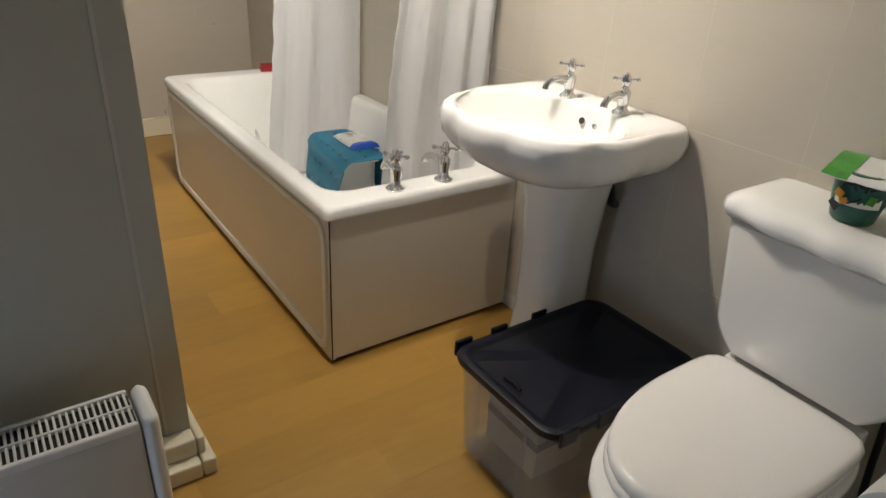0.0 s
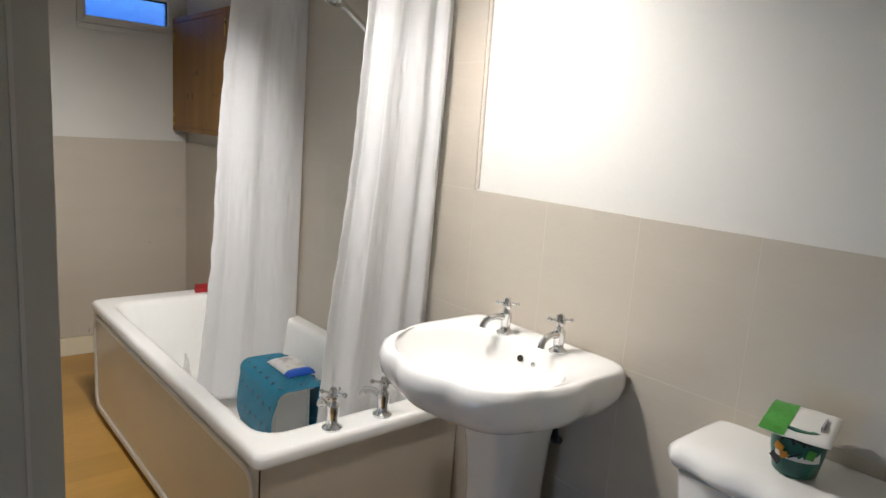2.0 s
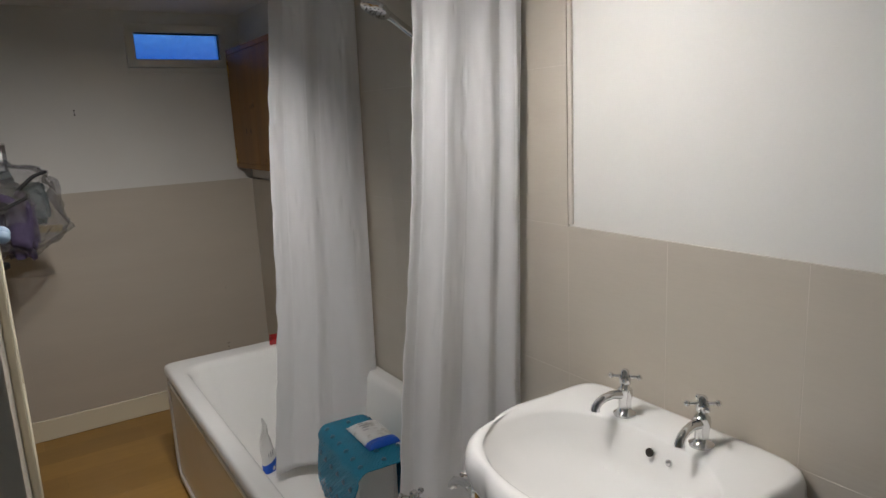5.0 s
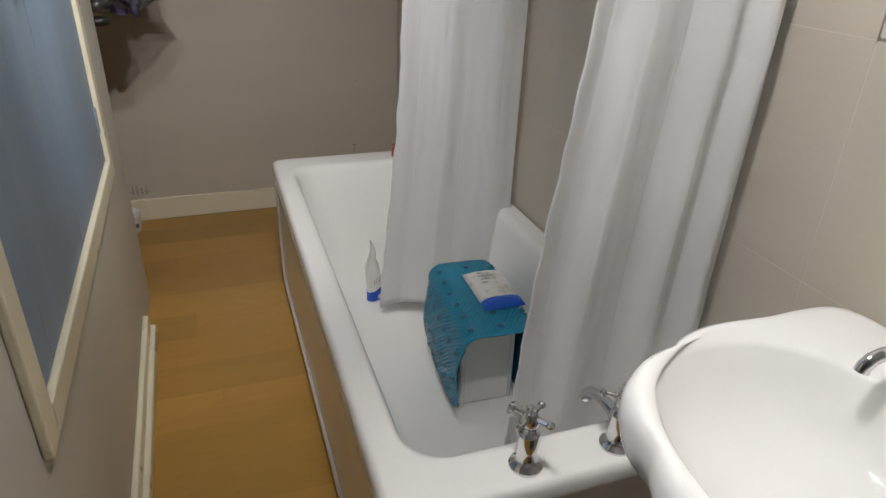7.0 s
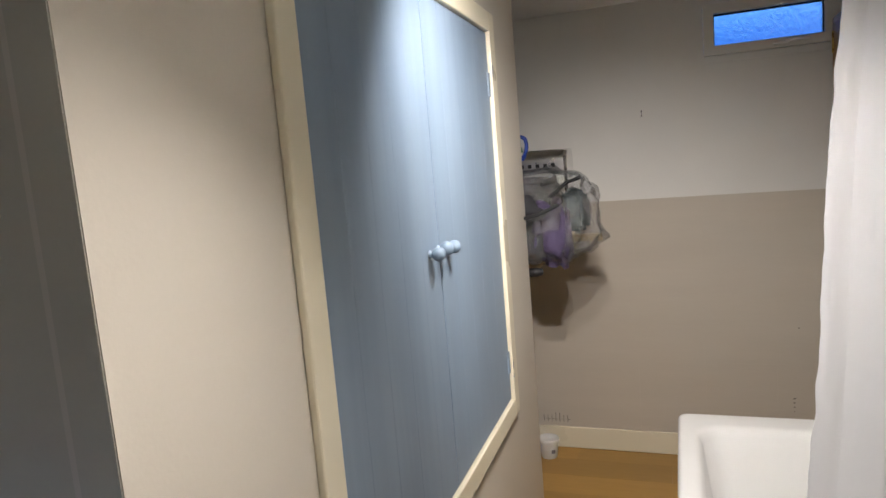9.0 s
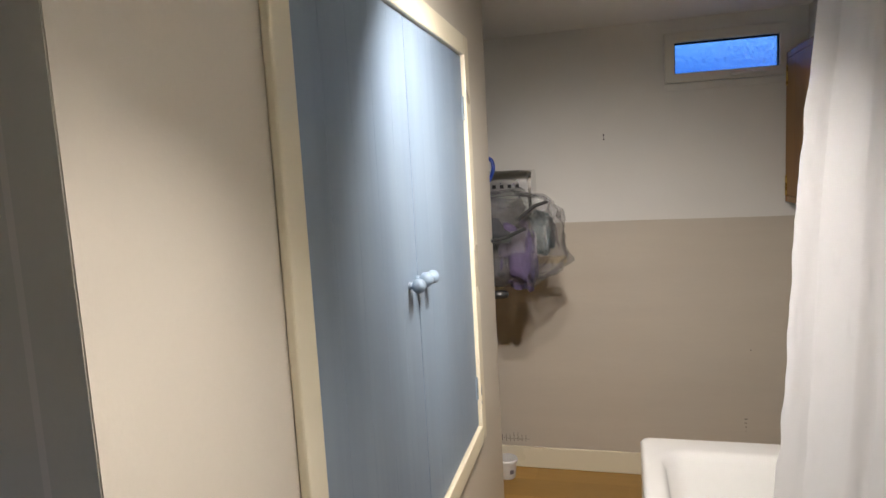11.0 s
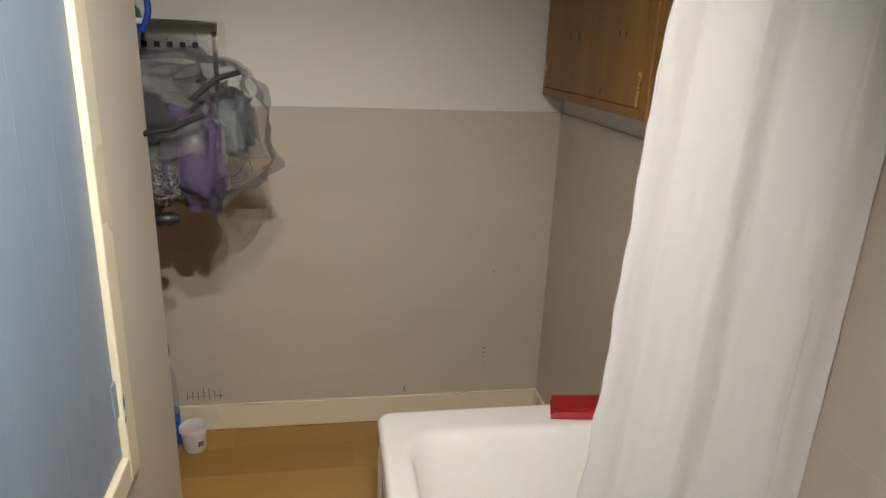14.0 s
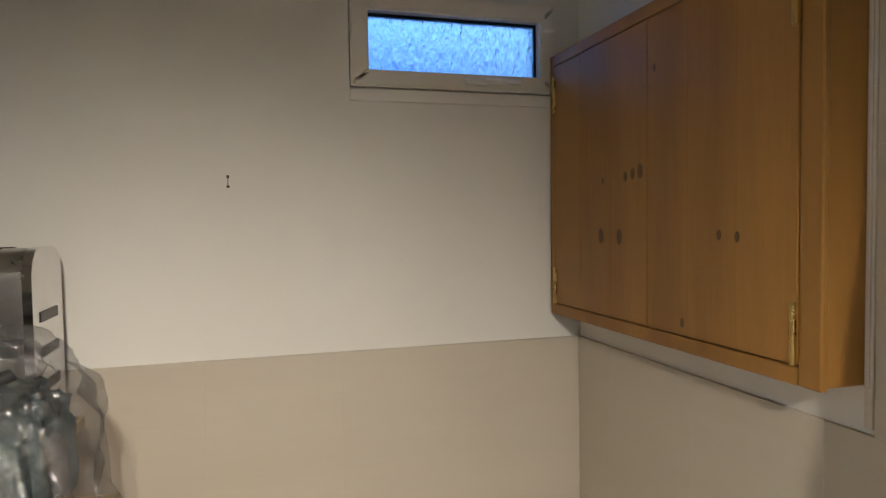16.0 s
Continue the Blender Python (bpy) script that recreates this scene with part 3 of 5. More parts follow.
def egg(x_back, x_front, half, z, n=56, square=3.2):
    pts, cx = [], x_back + (x_front - x_back) * 0.36
    for i in range(n):
        a = 2 * math.pi * i / n
        c, s = math.cos(a), math.sin(a)
        bx, e = (x_back - cx, square) if c > 0 else (cx - x_front, 2.05)
        r = (abs(c / bx) ** e + abs(s / half) ** e) ** (-1 / e)
        pts.append((cx + r * c, TY + r * s, z))
    return pts


part("pan", loft([
    egg(-0.09, -0.50, 0.115, 0.0), egg(-0.09, -0.50, 0.115, 0.02), egg(-0.10, -0.47, 0.098, 0.05), egg(-0.10, -0.46, 0.092, 0.14),
    egg(-0.09, -0.50, 0.105, 0.22, square=2.2), egg(-0.09, -0.610, 0.150, 0.30, square=2.2), egg(-0.09, -0.685, 0.177, 0.350, square=2.2), egg(-0.09, -0.710, 0.187, 0.374, square=2.2), egg(-0.09, -0.708, 0.186, 0.386, square=2.2), egg(-0.09, -0.698, 0.180, 0.394, square=2.2)]), M_CERAMIC, toilet, smooth=60)
part("seat", loft([egg(-0.190, -0.660, 0.168, 0.3955, square=6), egg(-0.186, -0.672, 0.176, 0.399, square=6), egg(-0.186, -0.672, 0.176, 0.408, square=6), egg(-0.190, -0.664, 0.172, 0.413, square=6)]), M_SEAT, toilet, smooth=60)
part("lid", loft([
    egg(-0.188, -0.656, 0.169, 0.4145, square=7), egg(-0.184, -0.666, 0.176, 0.418, square=7), egg(-0.184, -0.666, 0.176, 0.427, square=7), egg(-0.187, -0.661, 0.173, 0.4335, square=7),
    egg(-0.194, -0.650, 0.164, 0.4375, square=7), egg(-0.205, -0.634, 0.150, 0.4390, square=6), egg(-0.25, -0.57, 0.11, 0.4405, square=4), egg(-0.33, -0.50, 0.06, 0.4415)]), M_SEAT, toilet, "glossy white closed lid", 50)
part("hinge_block", box(-0.186, -0.158, TY - 0.150, TY + 0.150, 0.396, 0.432, 0.006, 3), M_SEAT, toilet)


def cistern_ring(x, grow, z0=0.448, z1=0.742):
    pts = []
    zc = (z0 + z1) / 2
    for y, z, _ in rrect(-1, 1, z0, z1, 0.07, 0, 8):
        pts.append((x, y, z))
    out = []
    for x_, y, z in pts:
        half = 0.184 + 0.042 * max(0, min(1, (z - z0) / (z1 - z0)))
        corner = 1.0 - 0.24 * max(0.0, 1 - (z - z0) / 0.075) ** 2
        yy = (1 if y > 0 else -1) * min(1.0, abs(y)) if abs(y) < 0.9 else (1 if y > 0 else -1)
        out.append((x_, TY + yy * half * corner * grow, zc + (z - zc) * (0.5 + grow / 2)))
    return out


part("cistern", loft([cistern_ring(-0.004, 1.0), cistern_ring(-0.150, 1.0), cistern_ring(-0.180, 0.985), cistern_ring(-0.196, 0.95), cistern_ring(-0.202, 0.90)]), M_CERAMIC, toilet, smooth=50)


def lid_ring(z, g):
    pts = []
    front = []
    for i in range(41):
        s = -1 + 2 * i / 40
        wave = 0.0050 * math.cos(4 * math.pi * s) + 0.020 * (1 - abs(s) ** 3)
        front.append((-0.203 - wave - g - (-0.05 * max(0, abs(s) - 0.9) / 0.1) * 0.6, TY + s * (0.246 + g)))
    pts += [(x, y, z) for x, y in front]
    pts += [(-0.003, TY + 0.246 + g, z), (-0.003, TY - 0.246 - g, z)]
    return pts


part("cistern_lid", loft([lid_ring(0.7425, -0.014), lid_ring(0.745, -0.004), lid_ring(0.752, 0.002), lid_ring(0.762, 0.004), lid_ring(0.774, 0.001), lid_ring(0.784, -0.007), lid_ring(0.791, -0.020), lid_ring(0.7945, -0.038), lid_ring(0.796, -0.07)]), M_CERAMIC, toilet, "white ceramic lid with a wavy front", 50)
hb = lathe([(0.016, 0), (0.017, 0.006), (0.010, 0.010), (0.007, 0.022), (0.001, 0.023)], 16)
moved(hb, pose(-0.199, TY - 0.150, 0.708, 0, -90, 0))
tube([(-0.218, TY - 0.150, 0.708), (-0.224, TY - 0.185, 0.701), (-0.224, TY - 0.230, 0.693)], [0.0055, 0.006, 0.0048], 10, hb)
part("flush_handle", hb, M_CHROME, toilet, "chrome flush lever", 50)
part("soil_pipe", tube([(-0.10, TY - 0.02, 0.20), (-0.004, TY - 0.02, 0.20)], 0.052, 18), M_WHITEP, toilet, smooth=50)
part("feed_pipe", tube([(-0.05, TY - 0.14, 0.446), (-0.05, TY - 0.15, 0.30), (-0.03, TY - 0.17, 0.02)], 0.008, 10), M_BLACK, toilet, "black flexible feed pipe", 50)

# yoghurt pot on the cistern
pot = thing("yoghurt_pot", (-0.118, -1.035, 0.7965), "green and white yoghurt pot with peeled foil lid on the cistern", "pot", turn=10)
pot.scale = (1.28, 1.28, 1.25)
part("cup", lathe([(0.027, 0), (0.030, 0.003), (0.036, 0.035), (0.0385, 0.070), (0.0395, 0.078)], 28), M_TEALP, pot, "green and teal printed plastic cup", 50)
part("label", loft([[(0.0372 * math.cos(radians(a)) + 0.0012, 0.0372 * math.sin(radians(a)), z) for a in range(140, 241, 10)] for z in (0.030, 0.040, 0.055, 0.064)], False, False, wrap=False), M_WHITEP, pot, "white oval panel")
def print_on(a, z, w, h, mat, tilt=0):
    m = pose(0.0388 * math.cos(radians(a)), 0.0388 * math.sin(radians(a)), z, 0, 0, a - 180) @ pose(0, 0, 0, tilt, 0, 0)
    part("print_patch", moved(box(-0.0012, 0.0004, -w / 2, w / 2, -h / 2, h / 2, 0.0005, 1), m), mat, pot)


for a, z, w, h, tilt in ((158, 0.062, 0.004, 0.013, 25), (168, 0.063, 0.010, 0.004, 0), (178, 0.061, 0.004, 0.012, -15), (190, 0.062, 0.009, 0.004, 20), (200, 0.061, 0.004, 0.013, 10), (212, 0.060, 0.009, 0.004, -20)):
    print_on(a, z, w, h, M_INK, tilt)
for a, z, w, h, mat, tilt in ((152, 0.045, 0.014, 0.012, M_ORANGE, 20), (165, 0.036, 0.012, 0.009, M_ORANGE, -25), (146, 0.026, 0.018, 0.011, M_INK, 30), (185, 0.040, 0.020, 0.0025, M_INK, -35), (215, 0.044, 0.012, 0.014, M_GREENF, 15)):
    print_on(a, z, w, h, mat, tilt)
foil = []
for i in range(9):
    row = []
    for j in range(9):
        u, v = -0.056 + 0.112 * i / 8, -0.046 + 0.092 * j / 8
        row.append((u, v, 0.082 + 0.012 * math.sin(u * 34) * 0.4 - 3.0 * max(0, abs(u) - 0.035) ** 1.6 + 0.0025 * noise.noise((u * 60, v * 60, 0))))
    foil.append(row)
fo = part("foil_lid", loft(foil, False, False, wrap=False), M_WHITEP, pot, "curled foil lid, white and green", 60)
fo.modifiers.new("thick", "SOLIDIFY").thickness = 0.001
part("foil_print", loft([[(u, v, z + 0.0012) for u, v, z in row[5:9]] for row in foil], False, False, wrap=False), M_GREENF, pot, "bright green printed corner", 60)
part("print_bar", box(-0.022, 0.018, -0.030, -0.027, 0.0800, 0.0875), M_FAINT, pot)

# ---------------- storage box ----------------
bx = thing("storage_box", (0, 0, 0), "cloudy plastic storage box with a navy clip-on lid", "storage box")
X0, X1, Y0, Y1 = -0.592, -0.078, -0.820, -0.448
part("tub", loft([rrect(X0 + 0.035, X1 - 0.035, Y0 + 0.030, Y1 - 0.030, 0.03, 0.001, 6), rrect(X0 + 0.030, X1 - 0.030, Y0 + 0.025, Y1 - 0.025, 0.035, 0.010, 6), rrect(X0 + 0.014, X1 - 0.014, Y0 + 0.012, Y1 - 0.012, 0.045, 0.262, 6), rrect(X0 + 0.006, X1 - 0.006, Y0 + 0.004, Y1 - 0.004, 0.05, 0.268, 6), rrect(X0 + 0.006, X1 - 0.006, Y0 + 0.004, Y1 - 0.004, 0.05, 0.284, 6),
    rrect(X0 + 0.017, X1 - 0.017, Y0 + 0.015, Y1 - 0.015, 0.045, 0.284, 6), rrect(X0 + 0.034, X1 - 0.034, Y0 + 0.029, Y1 - 0.029, 0.035, 0.013, 6)]), M_CLEAR, bx, smooth=40)
part("lid", loft([rrect(X0, X1, Y0 - 0.002, Y1 + 0.002, 0.055, 0.282, 8), rrect(X0 - 0.002, X1 + 0.002, Y0 - 0.004, Y1 + 0.004, 0.055, 0.290, 8), rrect(X0, X1, Y0 - 0.002, Y1 + 0.002, 0.055, 0.300, 8), rrect(X0 + 0.012, X1 - 0.012, Y0 + 0.010, Y1 - 0.010, 0.05, 0.303, 8),
    rrect(X0 + 0.022, X1 - 0.022, Y0 + 0.020, Y1 - 0.020, 0.045, 0.300, 8), rrect(X0 + 0.030, X1 - 0.030, Y0 + 0.028, Y1 - 0.028, 0.04, 0.293, 8), rrect(X0 + 0.20, X1 - 0.20, Y0 + 0.13, Y1 - 0.13, 0.03, 0.296, 8)]), M_NAVY, bx, "navy plastic lid", 40)
for cx in (X0 + 0.045, X0 + 0.16, X0 + 0.30):
    for cy in (Y1 - 0.002, Y0 - 0.008):
        part("clip", box(cx - 0.026, cx + 0.026, cy, cy + 0.010, 0.272, 0.316, 0.004), M_NAVY, bx)
part("lid_grip", tube([(X0 + 0.05, -0.66, 0.300), (X0 + 0.052, -0.63, 0.304), (X0 + 0.05, -0.60, 0.300)], 0.004, 8), M_NAVY, bx, smooth=60)
for cy in (Y0 + 0.10, Y1 - 0.10):
    part("rib", box(X0 + 0.020, X0 + 0.024, cy - 0.006, cy + 0.006, 0.02, 0.262, 0.001), M_CLEAR, bx)
pk = thing("packet", (-0.44, -0.60, 0.0145), "brown cardboard packet inside the storage box", "packet")
part("carton", box(-0.050, 0.12, -0.090, 0.10, 0, 0.14, 0.004), M_CARD, pk)
part("band", box(-0.0512, 0.1212, -0.0912, 0.1012, 0.09, 0.115), M_GREYCLOTH, pk)

# ---------------- toilet roll, bag, light pull ----------------
roll = thing("toilet_roll", (-0.752, -1.418, 0.728), "white toilet roll on a chrome holder", "toilet roll")
rb = loft([[(x, r * math.cos(2 * math.pi * i / 40), r * math.sin(2 * math.pi * i / 40)) for i in range(40)] for x, r in ((0.0, 0.020), (0.0, 0.050), (0.002, 0.055), (0.103, 0.055), (0.105, 0.050), (0.105, 0.020), (0.0, 0.020))], False, False)
part("paper", rb, M_PAPER, roll, smooth=40)
part("core", loft([[(x, r * math.cos(2 * math.pi * i / 30), r * math.sin(2 * math.pi * i / 30)) for i in range(30)] for x, r in ((0.001, 0.0195), (0.104, 0.0195), (0.104, 0.0180), (0.001, 0.0180), (0.001, 0.0195))], False, False), M_CARD, roll, "grey card core", 40)
holder = thing("roll_holder", (-0.752, -1.418, 0.728), "chrome toilet roll holder on the wall", "roll holder")
part("bar", tube([(-0.004, 0, 0.010), (0.112, 0, 0.010)], 0.0070, 12), M_CHROME, holder, smooth=50)
part("arm", tube([(0.112, 0, 0.010), (0.126, 0, 0.010), (0.130, -0.020, 0.010), (0.130, -0.078, 0.010)], 0.0070, 12), M_CHROME, holder, smooth=50)
part("rose", moved(lathe([(0.024, 0), (0.024, 0.005), (0.014, 0.010), (0.008, 0.012)], 20), pose(0.130, -0.0815, 0.010, -90, 0, 0)), M_CHROME, holder, smooth=50)

sack = thing("shopping_bag", (-0.20, -1.355, 0.0), "dark patterned plastic bag slumped beside the toilet", "bag")
sr = []
for k, (z, r) in enumerate(((0, 0.085), (0.03, 0.115), (0.10, 0.120), (0.17, 0.105), (0.22, 0.080), (0.25, 0.045), (0.26, 0.01))):
    sr.append([(r * 1.25 * math.cos(a) * (1 + 0.22 * noise.noise((math.cos(a) * 1.7, math.sin(a) * 1.7, k * 0.8))), r * math.sin(a) * (1 + 0.22 * noise.noise((math.cos(a) * 1.7 + 5, math.sin(a) * 1.7, k * 0.8))), z) for a in [2 * math.pi * i / 40 for i in range(40)]])
part("sack", loft(sr), M_PATTERN, sack, smooth=60)
part("carry_loop", tube(arc((-0.03, 0, 0.25), (0.02, 0.01, 0.33), (0.06, 0, 0.24)), 0.007, 8), M_PATTERN, sack, smooth=60)

pull = thing("light_pull", (-0.665, -1.325, 1.03), "grey wooden light pull hanging on a white cord", "light pull")
part("grip", lathe([(0.003, 0.072), (0.008, 0.068), (0.0115, 0.050), (0.0125, 0.025), (0.011, 0.006), (0.008, 0.0), (0.001, 0.0)], 18), M_PULL, pull, smooth=60)
part("cord", tube([(0, 0, 0.070), (0, 0, CEIL - 1.03 - 0.028)], 0.0012, 6), M_CORD, pull, "white cord")
part("ceiling_switch", lathe([(0.006, CEIL - 1.03 - 0.030), (0.036, CEIL - 1.03 - 0.024), (0.040, CEIL - 1.03 - 0.0005)], 24), M_WHITEP, pull, "round white switch", 40)

# ---------------- convector heater ----------------
heat = thing("convector_heater", (-1.268, -0.318, 0), "white convector heater standing by the wall", "heater")
L = 0.62
part("casing", box(-L + 0.03, -0.028, -0.085, 0.028, 0.055, 0.405, 0.012, 3), M_HEATER, heat, smooth=40)
for x0, x1 in ((-0.0275, 0.006), (-L - 0.004, -L + 0.0295)):
    part("end_cap", box(x0, x1, -0.092, 0.034, 0.045, 0.428, 0.020, 4), M_WHITEP, heat, "rounded white plastic end", 40)
part("grille_back", box(-L + 0.035, -0.033, -0.075, 0.020, 0.4055, 0.408), M_DARK, heat)
part("grille_rail", box(-L + 0.035, -0.033, -0.030, -0.024, 0.4082, 0.419, 0.002), M_HEATER, heat)
part("front_edge", box(-L + 0.035, -0.033, -0.089, -0.076, 0.396, 0.420, 0.005), M_WHITEP, heat)
part("rear_edge", box(-L + 0.035, -0.033, 0.021, 0.031, 0.396, 0.420, 0.004), M_WHITEP, heat)
slat_mesh = None
for i in range(48):
    x = -0.040 - i * 0.0115
    s = part("slat", box(-0.0024, 0.0024, -0.0755, 0.0205, 0.4083, 0.4165, 0.001, 1), M_HEATER, heat) if slat_mesh is None else new("slat", slat_mesh)
    slat_mesh, s.parent, s.location = s.data, heat, (x, 0, 0)
for x in (-0.09, -L + 0.09):
    part("foot", box(x - 0.02, x + 0.02, -0.115, 0.033, 0.0005, 0.054, 0.008), M_WHITEP, heat)
part("dial_panel", box(-0.115, -0.055, -0.0875, -0.0852, 0.085, 0.125, 0.0006), M_WHITEP, heat)
for i in range(5):
    part("mark", box(-0.108 + i * 0.011, -0.103 + i * 0.011, -0.0885, -0.0876, 0.09, 0.115), M_GREYINK, heat)
heat.scale = (1, 1, 0.86)
part("name_bar", box(-0.14, -0.06, -0.0868, -0.0851, 0.135, 0.140), M_GREYINK, heat)

# ---------------- shower rail and curtains ----------------
rail = thing("shower_rail", (0, 0, 0), "white U-shaped shower rail with grey elbows", "curtain rail")
RZ, NY, FY = 2.008, 0.122, 1.034
CN, CF = Vector((-0.655, 0.135, RZ)), Vector((-0.600, 1.215, RZ))
WN, WF = Vector((-0.008, NY, RZ)), Vector((-0.008, FY, RZ))
along = (CF - CN).normalized()


def short_of(corner, end, d):
    return corner + (end - corner).normalized() * d


part("near_bar", tube([WN, short_of(CN, WN, 0.07)], 0.0125, 14), M_RAIL, rail, smooth=50)
part("far_bar", tube([WF, short_of(CF, WF, 0.07)], 0.0125, 14), M_RAIL, rail, smooth=50)
part("long_bar", tube([short_of(CN, CF, 0.07), short_of(CF, CN, 0.07)], 0.0125, 14), M_RAIL, rail, smooth=50)
for c, w, o, y in ((CN, WN, CF, NY), (CF, WF, CN, FY)):
    part("elbow", tube([short_of(c, w, 0.085)] + arc(short_of(c, w, 0.06), c, short_of(c, o, 0.06)) + [short_of(c, o, 0.085)], 0.0155, 14), M_GREYP, rail, "dark grey plastic elbow", 50)
    part("flange", moved(lathe([(0.036, 0), (0.036, 0.004), (0.020, 0.014), (0.017, 0.022)], 24), pose(-0.0085, y, RZ, 0, -90, 0)), M_GREYP, rail, "dark grey wall flange", 50)
SX, SY = CN.x + along.x * 0.47, CN.y + along.y * 0.47
part("ceiling_stay", tube([(SX, SY, RZ + 0.004), (SX, SY, CEIL - 0.008)], 0.008, 12), M_RAIL, rail, smooth=50)
part("stay_clip", box(SX - 0.017, SX + 0.017, SY - 0.018, SY + 0.018, RZ - 0.018, RZ + 0.022, 0.005), M_RAIL, rail)
part("stay_cap", lathe([(0.012, CEIL - 0.045), (0.017, CEIL - 0.020), (0.018, CEIL - 0.001)], 16, (SX, SY, 0)), M_GREYP, rail, smooth=50)


def pleats(folds, seed):
    """A row of uneven pleats across the cloth: where each fold lies and how far it stands out."""
    rng = random.Random(seed)
    at = [0.0]
    for k in range(folds):
        at.append(at[-1] + rng.uniform(0.55, 1.45))
    return [a / at[-1] for a in at], [(1 if k % 2 else -1) * rng.uniform(0.55, 1.15) for k in range(folds + 1)]


def curtain(y, turn, bottom, seed, lean, folds, deep, label):
    top = RZ - 0.045
    cloth = thing("shower_curtain", (0, y, 0), label, "shower curtain", group="shower curtains", turn=turn)
    cols, rows_, rings = 150, 70, []
    where, out = pleats(folds, int(seed * 10))
    for r in range(rows_ + 1):
        f = r / rows_
        z = top + (bottom - top) * f
        x0 = -0.325 - 0.125 * f ** 1.1 - 0.006 * math.sin(f * 9 + seed)
        x1 = -0.030 - 0.015 * f
        edges = [0.0] + [w + 0.035 * noise.noise((w * 7, f * 1.3, seed)) for w in where[1:-1]] + [1.0]
        line = []
        for c in range(cols + 1):
            u = c / cols
            k = max(i for i in range(folds) if edges[i] <= u or i == 0)
            t = min(1.0, max(0.0, (u - edges[k]) / (edges[k + 1] - edges[k])))
            t = 0.12 * t + 0.88 * t * t * (3 - 2 * t)
            swing = 0.8 + 0.35 * noise.noise((k * 1.7, f * 2.0, seed + 3))
            yy = deep * (0.75 + 0.45 * f) * swing * (out[k] * (1 - t) + out[k + 1] * t)
            yy += 0.009 * noise.noise((u * 4, f * 3.5, seed + 9)) + 0.0022 * noise.noise((u * 15, f * 24, seed)) + lean * f
            dent = noise.noise((u * 9 + seed, f * 34, 2.0))
            yy += 0.006 * max(0.0, dent - 0.42) / 0.3
            xx = x0 + (x1 - x0) * u + 0.005 * (1 - u) ** 6 * noise.noise((3.0, f * 26, seed))
            pinch = math.exp(-r / 1.6) * (0.010 * abs(math.sin(u * math.pi * 6.0)))
            line.append((xx, yy, z - pinch + (0.010 * math.sin(u * 7 + seed) if r == rows_ else 0)))
        rings.append(line)
    cl = part("cloth", loft(rings, False, False, wrap=False), M_CURTAIN, cloth, smooth=80)
    cl.modifiers.new("thick", "SOLIDIFY").thickness = 0.0012
    part("hem", tube([(p[0], p[1], p[2] - 0.001) for p in rings[0][::3]], 0.0035, 6), M_CURTAIN, cloth, smooth=60)
    part("side_hem", tube([(row[0][0] + 0.0008, row[0][1], row[0][2]) for row in rings], 0.0022, 6), M_CURTAIN, cloth, "puckered side seam", 60)
    for k in range(7):
        x = -0.315 + 0.275 * k / 6
        zz = RZ
        pts = [(x + 0.004 * math.sin(k * 2.3), 0.021 * math.cos(a) + 0.0, zz - 0.013 + 0.032 * math.sin(a)) for a in [2 * math.pi * i / 18 for i in range(19)]]
        part("ring", tube(pts, 0.0022, 6), M_WHITEP, cloth, "white plastic curtain ring", 60)
    return cloth


curtain(NY, -3, 0.30, 1.3, 0.045, 7, 0.017, "white shower curtain gathered at the tap end, hanging into the bath")
curtain(FY, -18, 0.17, 5.1, 0.0, 5, 0.011, "white shower curtain gathered to the wall, trailing into the bath")

# ---------------- shower ----------------
shower = thing("hand_shower", (0, 0, 0), "chrome hand shower on a wall bracket", "shower")
part("bracket", tube([(-0.0085, 0.575, 1.700), (-0.050, 0.570, 1.715)], [0.020, 0.014], 16), M_CHROME, shower, smooth=50)
part("handset", tube([(-0.045, 0.572, 1.690), (-0.080, 0.569, 1.722), (-0.150, 0.564, 1.765), (-0.178, 0.562, 1.780)], [0.010, 0.012, 0.012, 0.015], 14), M_CHROME, shower, smooth=50)
hd = moved(lathe([(0.012, 0.022), (0.030, 0.014), (0.044, 0.004), (0.044, -0.006), (0.040, -0.009), (0.001, -0.009)], 28), pose(-0.205, 0.560, 1.788, 0, 28, 0))
part("head", hd, M_CHROME, shower, smooth=45)
hn = bmesh.new()
for i in range(18):
    a, r = i * 2.399, 0.008 * math.sqrt(i)
    lathe([(0.0024, -0.0102), (0.0024, -0.0092)], 6, (r * math.cos(a), r * math.sin(a), 0), hn)
part("nozzles", moved(hn, pose(-0.205, 0.560, 1.788, 0, 28, 0)), M_GREYP, shower)
part("hose", tube(arc((-0.045, 0.572, 1.69), (-0.030, 0.60, 0.75), (-0.035, 0.34, 1.05), 30), 0.006, 8), M_BRUSHED, shower, smooth=60)

# ---------------- in the bath ----------------
stool = thing("bath_step", (-0.255, 0.745, 0.1255), "white plastic bath step under the turquoise mat", "bath step", turn=-4)
st = bmesh.new()
add_box(st, -0.076, -0.064, -0.090, 0.155, 0.0, 0.2945, 0.004)
add_box(st, 0.064, 0.076, -0.090, 0.155, 0.0, 0.2945, 0.004)
part("side", st, M_WHITEP, stool)
part("top", box(-0.0635, 0.0635, -0.150, 0.155, 0.268, 0.2945, 0.004), M_WHITEP, stool)
part("front", box(-0.0635, 0.0635, -0.088, -0.076, 0.0, 0.2675, 0.003), M_WHITEP, stool)

mat_ = thing("bath_mat", (-0.255, 0.745, 0.1255), "turquoise rubber suction bath mat draped over the white step", "bath mat", turn=-4)


